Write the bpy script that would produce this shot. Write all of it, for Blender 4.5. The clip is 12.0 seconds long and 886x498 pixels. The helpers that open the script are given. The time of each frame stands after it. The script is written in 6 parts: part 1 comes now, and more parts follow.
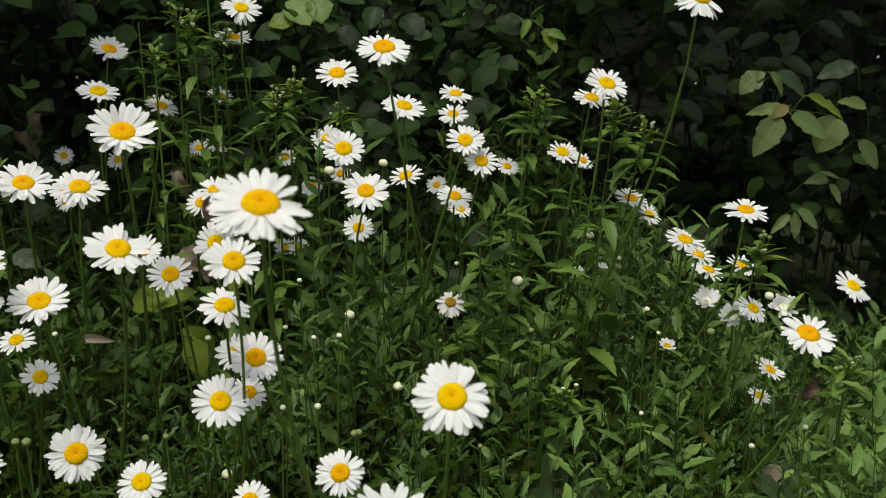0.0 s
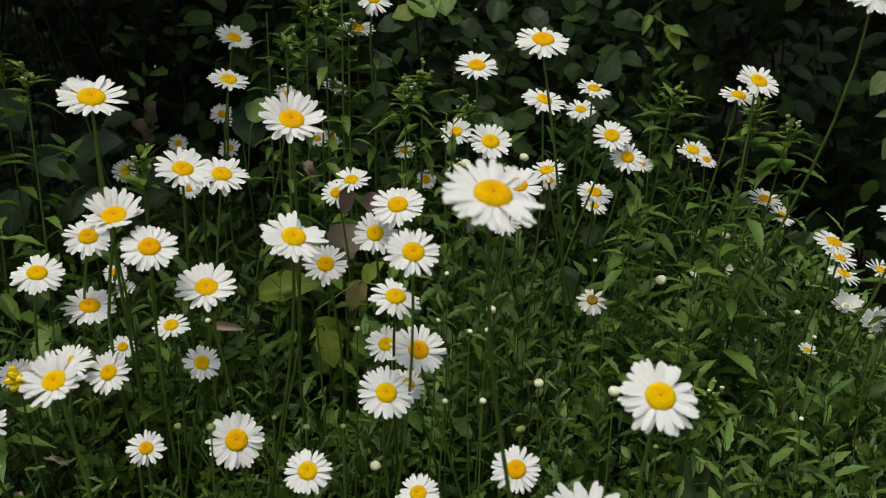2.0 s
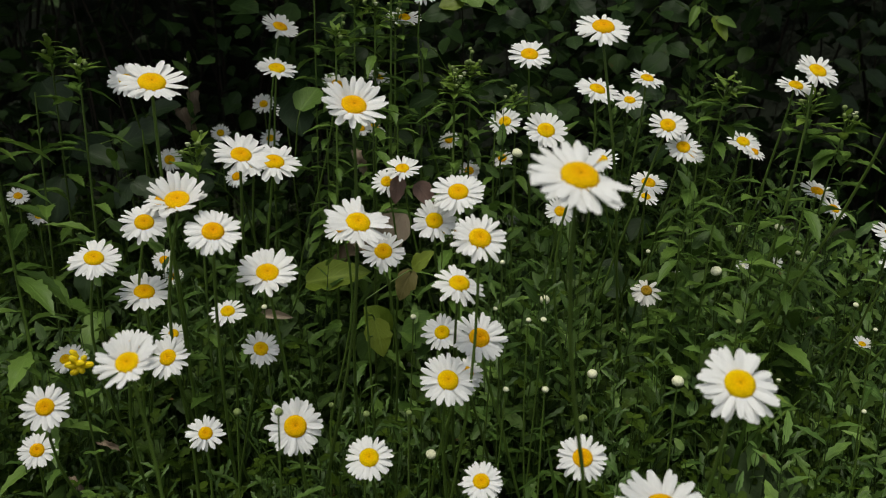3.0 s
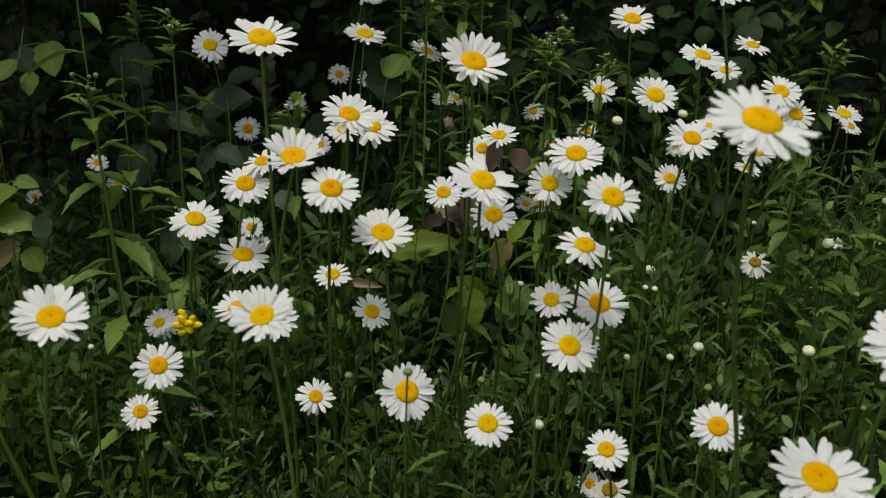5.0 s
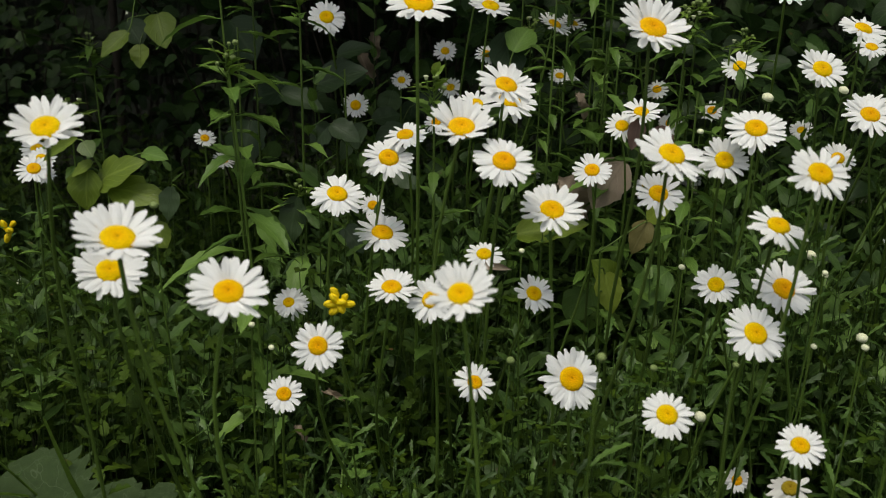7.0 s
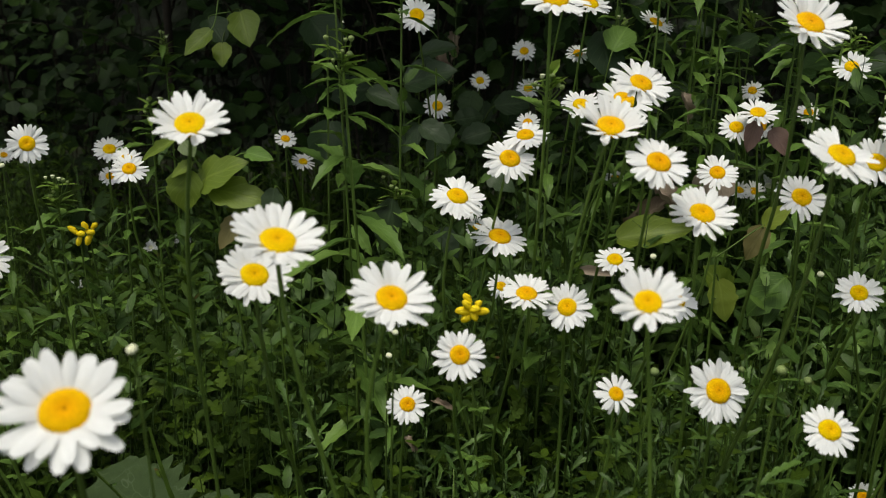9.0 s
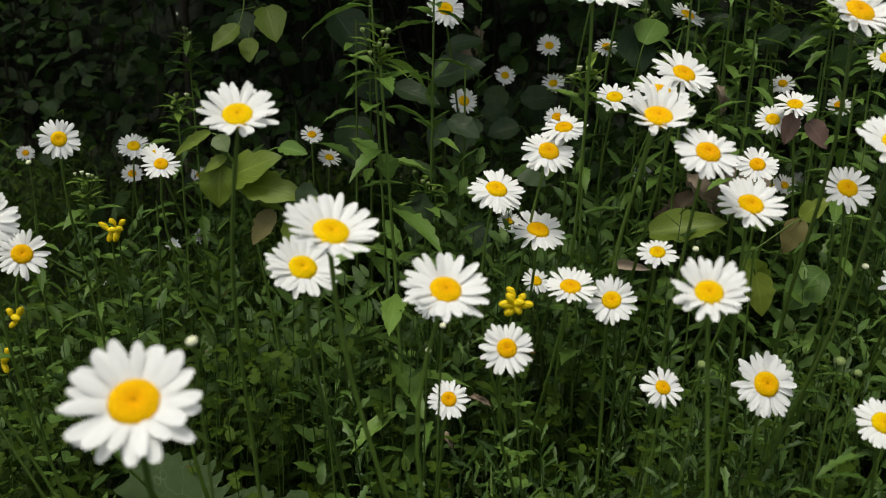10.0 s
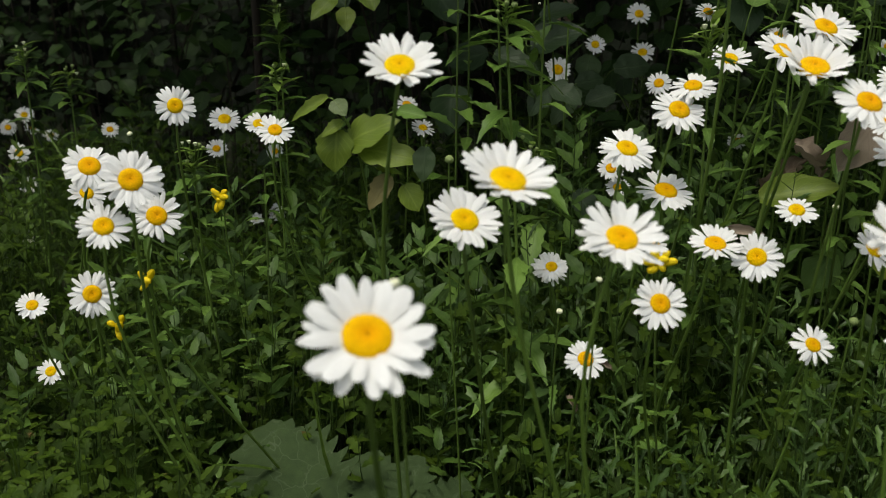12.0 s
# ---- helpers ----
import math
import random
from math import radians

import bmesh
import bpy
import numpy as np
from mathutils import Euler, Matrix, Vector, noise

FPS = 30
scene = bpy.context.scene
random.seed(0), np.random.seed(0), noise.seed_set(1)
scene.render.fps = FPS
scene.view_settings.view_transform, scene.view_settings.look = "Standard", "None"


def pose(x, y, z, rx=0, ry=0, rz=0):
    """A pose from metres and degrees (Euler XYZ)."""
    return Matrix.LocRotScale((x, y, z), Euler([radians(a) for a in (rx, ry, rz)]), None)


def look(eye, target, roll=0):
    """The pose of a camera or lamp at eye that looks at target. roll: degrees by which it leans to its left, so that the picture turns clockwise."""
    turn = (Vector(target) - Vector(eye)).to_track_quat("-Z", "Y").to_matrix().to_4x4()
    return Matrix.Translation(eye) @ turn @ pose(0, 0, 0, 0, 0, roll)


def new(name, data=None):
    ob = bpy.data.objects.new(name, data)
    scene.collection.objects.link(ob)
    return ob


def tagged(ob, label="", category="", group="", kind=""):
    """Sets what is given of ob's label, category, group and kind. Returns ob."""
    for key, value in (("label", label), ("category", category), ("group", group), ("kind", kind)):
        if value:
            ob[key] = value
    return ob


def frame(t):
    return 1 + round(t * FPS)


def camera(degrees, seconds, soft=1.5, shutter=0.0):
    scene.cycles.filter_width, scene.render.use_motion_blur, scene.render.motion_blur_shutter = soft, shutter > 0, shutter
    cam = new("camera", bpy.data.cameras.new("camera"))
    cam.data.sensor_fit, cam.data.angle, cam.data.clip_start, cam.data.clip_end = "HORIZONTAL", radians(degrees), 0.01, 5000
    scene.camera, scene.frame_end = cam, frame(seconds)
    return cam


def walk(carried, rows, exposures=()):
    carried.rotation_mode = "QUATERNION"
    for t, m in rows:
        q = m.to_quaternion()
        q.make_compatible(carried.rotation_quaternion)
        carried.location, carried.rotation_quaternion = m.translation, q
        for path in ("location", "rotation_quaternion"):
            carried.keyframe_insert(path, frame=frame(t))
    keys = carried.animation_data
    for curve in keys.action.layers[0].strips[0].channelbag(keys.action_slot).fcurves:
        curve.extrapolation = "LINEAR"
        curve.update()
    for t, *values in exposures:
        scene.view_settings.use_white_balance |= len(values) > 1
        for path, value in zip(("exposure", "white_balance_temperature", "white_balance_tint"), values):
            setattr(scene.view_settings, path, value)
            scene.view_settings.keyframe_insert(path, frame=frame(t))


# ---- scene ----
cam = camera(50.0, 12.0, soft=1.05)
PATH = [
    (0, (-0.0000, 0.0000, 0.7800), (0.0000, 1.9319, 0.2624), 0.00),
    (0.5, (-0.0329, 0.0041, 0.7779), (-0.0573, 1.9355, 0.2592), 0.18),
    (1, (-0.0659, 0.0071, 0.7810), (-0.1083, 1.9371, 0.2582), 0.45),
    (1.5, (-0.0897, 0.0056, 0.7772), (-0.1528, 1.9352, 0.2551), 0.72),
    (2, (-0.1147, 0.0067, 0.7747), (-0.1950, 1.9348, 0.2495), 0.86),
    (2.5, (-0.1371, 0.0072, 0.7689), (-0.2374, 1.9336, 0.2408), 0.97),
    (3, (-0.1549, 0.0071, 0.7643), (-0.2693, 1.9316, 0.2323), 1.07),
    (5, (-0.2364, 0.0176, 0.7326), (-0.4031, 1.9322, 0.1787), 1.49),
    (5.5, (-0.2656, 0.0320, 0.7228), (-0.4520, 1.9428, 0.1622), 1.54),
    (6, (-0.2989, 0.0395, 0.7149), (-0.5048, 1.9467, 0.1491), 1.62),
    (6.5, (-0.3267, 0.0451, 0.7109), (-0.5491, 1.9483, 0.1380), 1.71),
    (7, (-0.3502, 0.0483, 0.7076), (-0.5892, 1.9478, 0.1290), 1.78),
    (7.5, (-0.3770, 0.0562, 0.6999), (-0.6301, 1.9536, 0.1205), 1.82),
    (7.7, (-0.3879, 0.0597, 0.6998), (-0.6488, 1.9544, 0.1147), 1.88),
    (9.3, (-0.4664, 0.0675, 0.6926), (-0.7264, 1.9671, 0.1235), 1.91),
    (9.5, (-0.4706, 0.0678, 0.6912), (-0.7332, 1.9666, 0.1205), 1.83),
    (10, (-0.4880, 0.0685, 0.6862), (-0.7589, 1.9659, 0.1149), 1.59),
    (10.5, (-0.5068, 0.0626, 0.6784), (-0.7914, 1.9581, 0.1073), 1.31),
    (11, (-0.5258, 0.0585, 0.6677), (-0.8266, 1.9478, 0.0845), 1.06),
    (11.5, (-0.5499, 0.0574, 0.6596), (-0.8604, 1.9430, 0.0694), 0.88),
    (12, (-0.5749, 0.0530, 0.6597), (-0.9074, 1.9325, 0.0623), 0.74),
]
cam.data.dof.use_dof, cam.data.dof.focus_distance, cam.data.dof.aperture_fstop = True, 1.07, 9.5
walk(cam, [(t, look(eye, target, roll)) for t, eye, target, roll in PATH], [(0.0, 0.36, 6900, 7), (1.5, 0.20, 6900, 7), (2.5, 0.08, 6900, 7), (4.0, 0.0, 6900, 7), (5.5, 0.0, 6900, 7), (7.0, 0.2, 6900, 7), (8.5, 0.34, 6900, 7), (9.5, 0.4, 6900, 7), (12.0, 0.4, 6900, 7)])


# ---- world, sun, exposure ----
SUN_EL, SUN_AZ = 74.0, 215.0  # degrees; the sun stands high behind the camera, veiled by cloud
world = bpy.data.worlds.new("overcast_sky")
world.use_nodes = True
scene.world = world
wn = world.node_tree
sky = wn.nodes.new("ShaderNodeTexSky")
sky.sky_type = "NISHITA"
sky.sun_disc = False
sky.sun_elevation, sky.sun_rotation = radians(SUN_EL), radians(SUN_AZ)
sky.air_density, sky.dust_density = 1.0, 3.0
veil = wn.nodes.new("ShaderNodeHueSaturation")  # cloud greys the sky
veil.inputs["Saturation"].default_value = 0.42
wn.links.new(sky.outputs[0], veil.inputs["Color"])
wn.links.new(veil.outputs[0], wn.nodes["Background"].inputs[0])
wn.nodes["Background"].inputs[1].default_value = 0.13
sun_data = bpy.data.lights.new("sun", "SUN")
sun_data.energy, sun_data.angle, sun_data.color = 1.7, radians(25), (1.0, 0.97, 0.92)
sun = new("sun", sun_data)
sun_way = Vector((math.sin(radians(SUN_AZ)) * math.cos(radians(SUN_EL)), math.cos(radians(SUN_AZ)) * math.cos(radians(SUN_EL)), math.sin(radians(SUN_EL))))
sun.matrix_world = look(sun_way * 10, (0, 0, 0))


# ---- materials ----
def shader(name, rough=0.5, spec=0.4):
    m = bpy.data.materials.new(name)
    m.use_nodes = True
    n = m.node_tree.nodes
    b = n["Principled BSDF"]
    b.inputs["Roughness"].default_value = rough
    b.inputs["Specular IOR Level"].default_value = spec
    return m, n, m.node_tree.links, b


def ramp(n, stops):
    r = n.new("ShaderNodeValToRGB")
    while len(r.color_ramp.elements) < len(stops):
        r.color_ramp.elements.new(0.5)
    for e, (p, c) in zip(r.color_ramp.elements, stops):
        e.position, e.color = p, (*c, 1)
    return r


def leaf_material(name, low, mid, high, rough=0.45, thin=0.3, veins=6.0, spec=0.3, per_object=False, spots=(0.10, 0.06, 0.02)):
    """Leaf with its own tint, mottling, pale veins and a thin blade that lets some light through."""
    m, n, l, b = shader(name, rough, spec)
    if per_object:
        pick = n.new("ShaderNodeObjectInfo").outputs["Random"]
    else:
        pick = n.new("ShaderNodeNewGeometry").outputs["Random Per Island"]
    tint = ramp(n, ((0.0, low), (0.55, mid), (1.0, high)))
    l.new(pick, tint.inputs[0])
    place = n.new("ShaderNodeTexCoord")
    mottle = n.new("ShaderNodeTexNoise")
    mottle.inputs["Scale"].default_value, mottle.inputs["Detail"].default_value = 90, 4
    l.new(place.outputs["Object"], mottle.inputs["Vector"])
    scale = n.new("ShaderNodeMapRange")
    scale.inputs[3].default_value, scale.inputs[4].default_value = 0.65, 1.35
    l.new(mottle.outputs[0], scale.inputs[0])
    mul = n.new("ShaderNodeMix")
    mul.data_type, mul.blend_type = "RGBA", "MULTIPLY"
    mul.inputs[0].default_value = 1
    l.new(tint.outputs[0], mul.inputs[6])
    l.new(scale.outputs[0], mul.inputs[7])
    # veins run outward and forward from the midrib
    uv = n.new("ShaderNodeUVMap")
    sep = n.new("ShaderNodeSeparateXYZ")
    l.new(uv.outputs[0], sep.inputs[0])
    side = n.new("ShaderNodeMath")
    side.operation = "SUBTRACT"
    side.inputs[1].default_value = 0.5
    l.new(sep.outputs[0], side.inputs[0])
    away = n.new("ShaderNodeMath")
    away.operation = "ABSOLUTE"
    l.new(side.outputs[0], away.inputs[0])
    slant = n.new("ShaderNodeMath")
    slant.operation = "SUBTRACT"
    l.new(sep.outputs[1], slant.inputs[0])
    l.new(away.outputs[0], slant.inputs[1])
    wave = n.new("ShaderNodeMath")
    wave.operation = "MULTIPLY"
    wave.inputs[1].default_value = veins
    l.new(slant.outputs[0], wave.inputs[0])
    saw = n.new("ShaderNodeMath")
    saw.operation = "PINGPONG"
    saw.inputs[1].default_value = 0.5
    l.new(wave.outputs[0], saw.inputs[0])
    line = n.new("ShaderNodeMapRange")
    line.inputs[1].default_value, line.inputs[2].default_value = 0.0, 0.07
    line.inputs[3].default_value, line.inputs[4].default_value = 1.0, 0.0
    l.new(saw.outputs[0], line.inputs[0])
    rib = n.new("ShaderNodeMapRange")
    rib.inputs[1].default_value, rib.inputs[2].default_value = 0.015, 0.05
    rib.inputs[3].default_value, rib.inputs[4].default_value = 1.0, 0.0
    l.new(away.outputs[0], rib.inputs[0])
    both = n.new("ShaderNodeMath")
    both.operation = "MAXIMUM"
    l.new(line.outputs[0], both.inputs[0])
    l.new(rib.outputs[0], both.inputs[1])
    fade = n.new("ShaderNodeMath")
    fade.operation = "MULTIPLY"
    fade.inputs[1].default_value = 0.24
    l.new(both.outputs[0], fade.inputs[0])
    pale = n.new("ShaderNodeMix")
    pale.data_type = "RGBA"
    pale.inputs[7].default_value = (*(min(1, c * 1.5 + 0.02) for c in high), 1)
    l.new(fade.outputs[0], pale.inputs[0])
    l.new(mul.outputs[2], pale.inputs[6])
    # a few brown bites and specks
    speck = n.new("ShaderNodeTexNoise")
    speck.inputs["Scale"].default_value, speck.inputs["Detail"].default_value = 38, 6
    l.new(place.outputs["Object"], speck.inputs["Vector"])
    cut = n.new("ShaderNodeMapRange")
    cut.inputs[1].default_value, cut.inputs[2].default_value = 0.70, 0.76
    l.new(speck.outputs[0], cut.inputs[0])
    worn = n.new("ShaderNodeMix")
    worn.data_type = "RGBA"
    worn.inputs[7].default_value = (*spots, 1)
    l.new(cut.outputs[0], worn.inputs[0])
    l.new(pale.outputs[2], worn.inputs[6])
    l.new(worn.outputs[2], b.inputs["Base Color"])
    bump = n.new("ShaderNodeBump")
    bump.inputs["Strength"].default_value, bump.inputs["Distance"].default_value = 0.5, 0.0006
    l.new(both.outputs[0], bump.inputs["Height"])
    l.new(bump.outputs[0], b.inputs["Normal"])
    glow = n.new("ShaderNodeBsdfTranslucent")
    l.new(worn.outputs[2], glow.inputs[0])
    mix = n.new("ShaderNodeMixShader")
    mix.inputs[0].default_value = thin
    l.new(b.outputs[0], mix.inputs[1])
    l.new(glow.outputs[0], mix.inputs[2])
    l.new(mix.outputs[0], n["Material Output"].inputs[0])
    return m


def plain_material(name, low, high, rough=0.6, scale=60.0, bump=0.3, depth=0.0008, thin=0.0, stretch=(1, 1, 1), vary=0.0):
    """Grain at two scales over two near colours, with fine relief."""
    m, n, l, b = shader(name, rough, 0.3)
    place = n.new("ShaderNodeTexCoord")
    fit = n.new("ShaderNodeMapping")
    fit.inputs["Scale"].default_value = stretch
    l.new(place.outputs["Object"], fit.inputs[0])
    fine = n.new("ShaderNodeTexNoise")
    fine.inputs["Scale"].default_value, fine.inputs["Detail"].default_value = scale, 6
    l.new(fit.outputs[0], fine.inputs["Vector"])
    wide = n.new("ShaderNodeTexNoise")
    wide.inputs["Scale"].default_value, wide.inputs["Detail"].default_value = scale / 9, 3
    l.new(fit.outputs[0], wide.inputs["Vector"])
    add = n.new("ShaderNodeMath")
    add.operation = "ADD"
    l.new(fine.outputs[0], add.inputs[0])
    l.new(wide.outputs[0], add.inputs[1])
    col = ramp(n, ((0.3, low), (0.7, high)))
    half = n.new("ShaderNodeMath")
    half.operation = "MULTIPLY"
    half.inputs[1].default_value = 0.5
    l.new(add.outputs[0], half.inputs[0])
    l.new(half.outputs[0], col.inputs[0])
    if vary:
        own = n.new("ShaderNodeMapRange")
        own.inputs[3].default_value, own.inputs[4].default_value = 1 - vary, 1 + vary * 0.4
        l.new(n.new("ShaderNodeObjectInfo").outputs["Random"], own.inputs[0])
        tone = n.new("ShaderNodeMix")
        tone.data_type, tone.blend_type = "RGBA", "MULTIPLY"
        tone.inputs[0].default_value = 1
        l.new(col.outputs[0], tone.inputs[6])
        l.new(own.outputs[0], tone.inputs[7])
        l.new(tone.outputs[2], b.inputs["Base Color"])
    else:
        l.new(col.outputs[0], b.inputs["Base Color"])
    bm_ = n.new("ShaderNodeBump")
    bm_.inputs["Strength"].default_value, bm_.inputs["Distance"].default_value = bump, depth
    l.new(fine.outputs[0], bm_.inputs["Height"])
    l.new(bm_.outputs[0], b.inputs["Normal"])
    if thin:
        glow = n.new("ShaderNodeBsdfTranslucent")
        l.new(col.outputs[0], glow.inputs[0])
        mix = n.new("ShaderNodeMixShader")
        mix.inputs[0].default_value = thin
        l.new(b.outputs[0], mix.inputs[1])
        l.new(glow.outputs[0], mix.inputs[2])
        l.new(mix.outputs[0], n["Material Output"].inputs[0])
    return m


def web_material(name, low, high, line):
    """Rough dull leaf: blotches of two greens and a faint broken web of pale veins."""
    m = plain_material(name, low, high, 0.85, 120, 0.6, 0.0012, 0.15)
    n, l = m.node_tree.nodes, m.node_tree.links
    uv = n.new("ShaderNodeUVMap")
    bend = n.new("ShaderNodeTexNoise")
    bend.inputs["Scale"].default_value = 6
    l.new(uv.outputs[0], bend.inputs["Vector"])
    stir = n.new("ShaderNodeMix")
    stir.data_type = "RGBA"
    stir.inputs[0].default_value = 0.12
    l.new(uv.outputs[0], stir.inputs[6])
    l.new(bend.outputs[1], stir.inputs[7])
    cell = n.new("ShaderNodeTexVoronoi")
    cell.feature = "DISTANCE_TO_EDGE"
    cell.inputs["Scale"].default_value = 5
    l.new(stir.outputs[2], cell.inputs["Vector"])
    thin = n.new("ShaderNodeMapRange")
    thin.inputs[1].default_value, thin.inputs[2].default_value = 0.0, 0.02
    thin.inputs[3].default_value, thin.inputs[4].default_value = 1.0, 0.0
    l.new(cell.outputs["Distance"], thin.inputs[0])
    gap = n.new("ShaderNodeMath")
    gap.operation = "MULTIPLY"
    l.new(thin.outputs[0], gap.inputs[0])
    l.new(bend.outputs[0], gap.inputs[1])
    vein = n.new("ShaderNodeMix")
    vein.data_type = "RGBA"
    vein.inputs[7].default_value = (*line, 1)
    l.new(gap.outputs[0], vein.inputs[0])
    b = n["Principled BSDF"]
    l.new(b.inputs["Base Color"].links[0].from_socket, vein.inputs[6])
    l.new(vein.outputs[2], b.inputs["Base Color"])
    return m


def petal_material(name, low, high):
    """White ray floret: fine ridges along its length, a faint greyer base."""
    m, n, l, b = shader(name, 0.55, 0.25)
    uv = n.new("ShaderNodeUVMap")
    fit = n.new("ShaderNodeMapping")
    fit.inputs["Scale"].default_value = (7, 0.8, 1)
    l.new(uv.outputs[0], fit.inputs[0])
    streak = n.new("ShaderNodeTexNoise")
    streak.inputs["Scale"].default_value, streak.inputs["Detail"].default_value = 2.0, 3
    l.new(fit.outputs[0], streak.inputs["Vector"])
    col = ramp(n, ((0.3, low), (0.6, high)))
    l.new(streak.outputs[0], col.inputs[0])
    l.new(col.outputs[0], b.inputs["Base Color"])
    ridge = n.new("ShaderNodeBump")
    ridge.inputs["Strength"].default_value, ridge.inputs["Distance"].default_value = 0.5, 0.0005
    l.new(streak.outputs[0], ridge.inputs["Height"])
    l.new(ridge.outputs[0], b.inputs["Normal"])
    glow = n.new("ShaderNodeBsdfTranslucent")
    l.new(col.outputs[0], glow.inputs[0])
    mix = n.new("ShaderNodeMixShader")
    mix.inputs[0].default_value = 0.32
    l.new(b.outputs[0], mix.inputs[1])
    l.new(glow.outputs[0], mix.inputs[2])
    l.new(mix.outputs[0], n["Material Output"].inputs[0])
    return m


def disc_material(name, edge, heart):
    """Packed tiny florets: cells as relief, deeper orange between them and towards the dimple."""
    m, n, l, b = shader(name, 0.75, 0.08)
    uv = n.new("ShaderNodeUVMap")
    cells = n.new("ShaderNodeTexVoronoi")
    cells.inputs["Scale"].default_value = 26
    l.new(uv.outputs[0], cells.inputs["Vector"])
    near = n.new("ShaderNodeVectorMath")
    near.operation = "DISTANCE"
    near.inputs[1].default_value = (0.5, 0.5, 0)
    l.new(uv.outputs[0], near.inputs[0])
    zone = n.new("ShaderNodeMapRange")
    zone.inputs[1].default_value, zone.inputs[2].default_value = 0.01, 0.40
    l.new(near.outputs["Value"], zone.inputs[0])
    col = ramp(n, ((0.0, tuple(0.55 * c for c in heart)), (0.16, heart), (1.0, edge)))
    l.new(zone.outputs[0], col.inputs[0])
    dark = n.new("ShaderNodeMapRange")
    dark.inputs[1].default_value, dark.inputs[2].default_value = 0.0, 0.6
    dark.inputs[3].default_value, dark.inputs[4].default_value = 1.05, 0.7
    l.new(cells.outputs["Distance"], dark.inputs[0])
    ripe = n.new("ShaderNodeHueSaturation")  # younger discs are more lemon, riper ones more orange
    own = n.new("ShaderNodeMapRange")
    own.inputs[3].default_value, own.inputs[4].default_value = 0.494, 0.518
    l.new(n.new("ShaderNodeObjectInfo").outputs["Random"], own.inputs[0])
    l.new(own.outputs[0], ripe.inputs["Hue"])
    l.new(col.outputs[0], ripe.inputs["Color"])
    mul = n.new("ShaderNodeMix")
    mul.data_type, mul.blend_type = "RGBA", "MULTIPLY"
    mul.inputs[0].default_value = 1
    l.new(ripe.outputs[0], mul.inputs[6])
    l.new(dark.outputs[0], mul.inputs[7])
    l.new(mul.outputs[2], b.inputs["Base Color"])
    bump = n.new("ShaderNodeBump")
    bump.invert = True
    bump.inputs["Strength"].default_value, bump.inputs["Distance"].default_value = 0.8, 0.0008
    l.new(cells.outputs["Distance"], bump.inputs["Height"])
    l.new(bump.outputs[0], b.inputs["Normal"])
    return m


M_PETAL = petal_material("petal_white", (0.72, 0.73, 0.715), (0.865, 0.875, 0.86))
M_OLD_PETAL = petal_material("petal_faded", (0.58, 0.57, 0.52), (0.80, 0.79, 0.74))
M_DISC = disc_material("disc_yellow", (0.90, 0.505, 0.003), (0.88, 0.40, 0.002))
M_OLD_DISC = disc_material("disc_brownish", (0.42, 0.27, 0.02), (0.30, 0.17, 0.01))
# darker copy of the stem green, with the stand's inner shade in its colour
M_STALK_SHADE = plain_material("stalk_green_shade", (0.024, 0.050, 0.008), (0.046, 0.084, 0.015), 0.5, 120, 0.3, 0.0003, 0.0, (1, 1, 0.1))
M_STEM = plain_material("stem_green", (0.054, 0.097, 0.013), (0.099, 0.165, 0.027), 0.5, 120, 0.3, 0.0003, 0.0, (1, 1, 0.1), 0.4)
M_CALYX = plain_material("bract_green", (0.03, 0.06, 0.012), (0.09, 0.14, 0.03), 0.6, 500, 0.5, 0.0005)
M_BUD = plain_material("bud_cream", (0.52, 0.55, 0.30), (0.80, 0.80, 0.62), 0.6, 400, 0.5, 0.0005)
M_GREEN_BUD = plain_material("bud_green", (0.12, 0.18, 0.05), (0.25, 0.31, 0.11), 0.6, 400, 0.5, 0.0005)
M_YELLOW = plain_material("trefoil_yellow", (0.80, 0.57, 0.006), (0.90, 0.72, 0.014), 0.5, 200, 0.2, 0.0004, 0.2)
M_DAISY_LEAF = leaf_material("daisy_leaf", (0.030, 0.067, 0.0105), (0.050, 0.104, 0.0175), (0.086, 0.158, 0.029), 0.45, 0.24, 1, 0.3)
M_STEM_LEAF = leaf_material("stem_leaf", (0.036, 0.080, 0.012), (0.060, 0.120, 0.020), (0.090, 0.165, 0.029), 0.45, 0.24, 1, 0.28, True)
# hedge and shrub greens far below real foliage: the shade is in the colour
M_HEDGE_SHADE = leaf_material("hedge_leaf_shade", (0.0075, 0.0185, 0.0042), (0.0140, 0.0320, 0.0072), (0.0270, 0.0560, 0.0115), 0.55, 0.18, 5, 0.18)
M_SHRUB_SHADE = leaf_material("shrub_mass_shade", (0.0095, 0.0245, 0.0055), (0.018, 0.042, 0.0090), (0.036, 0.074, 0.0150), 0.5, 0.2, 5, 0.15)
M_HEDGE_ONE = leaf_material("shrub_leaf", (0.0120, 0.0270, 0.0090), (0.0180, 0.0390, 0.0120), (0.0280, 0.0550, 0.0160), 0.5, 0.22, 5, 0.2, True)
M_FRESH = leaf_material("fresh_leaf", (0.100, 0.155, 0.014), (0.140, 0.200, 0.021), (0.178, 0.235, 0.028), 0.45, 0.35, 5, 0.3, True)
M_MEADOW = leaf_material("meadow_leaf", (0.062, 0.128, 0.027), (0.108, 0.203, 0.042), (0.172, 0.285, 0.060), 0.48, 0.27, 3, 0.28)
# low leaves: green dimmed to hold the shade and lens falloff near the ground
M_LOW_DIM = leaf_material("low_leaf_dimmed", (0.018, 0.039, 0.0028), (0.030, 0.060, 0.0043), (0.050, 0.088, 0.0070), 0.6, 0.27, 3, 0.12)
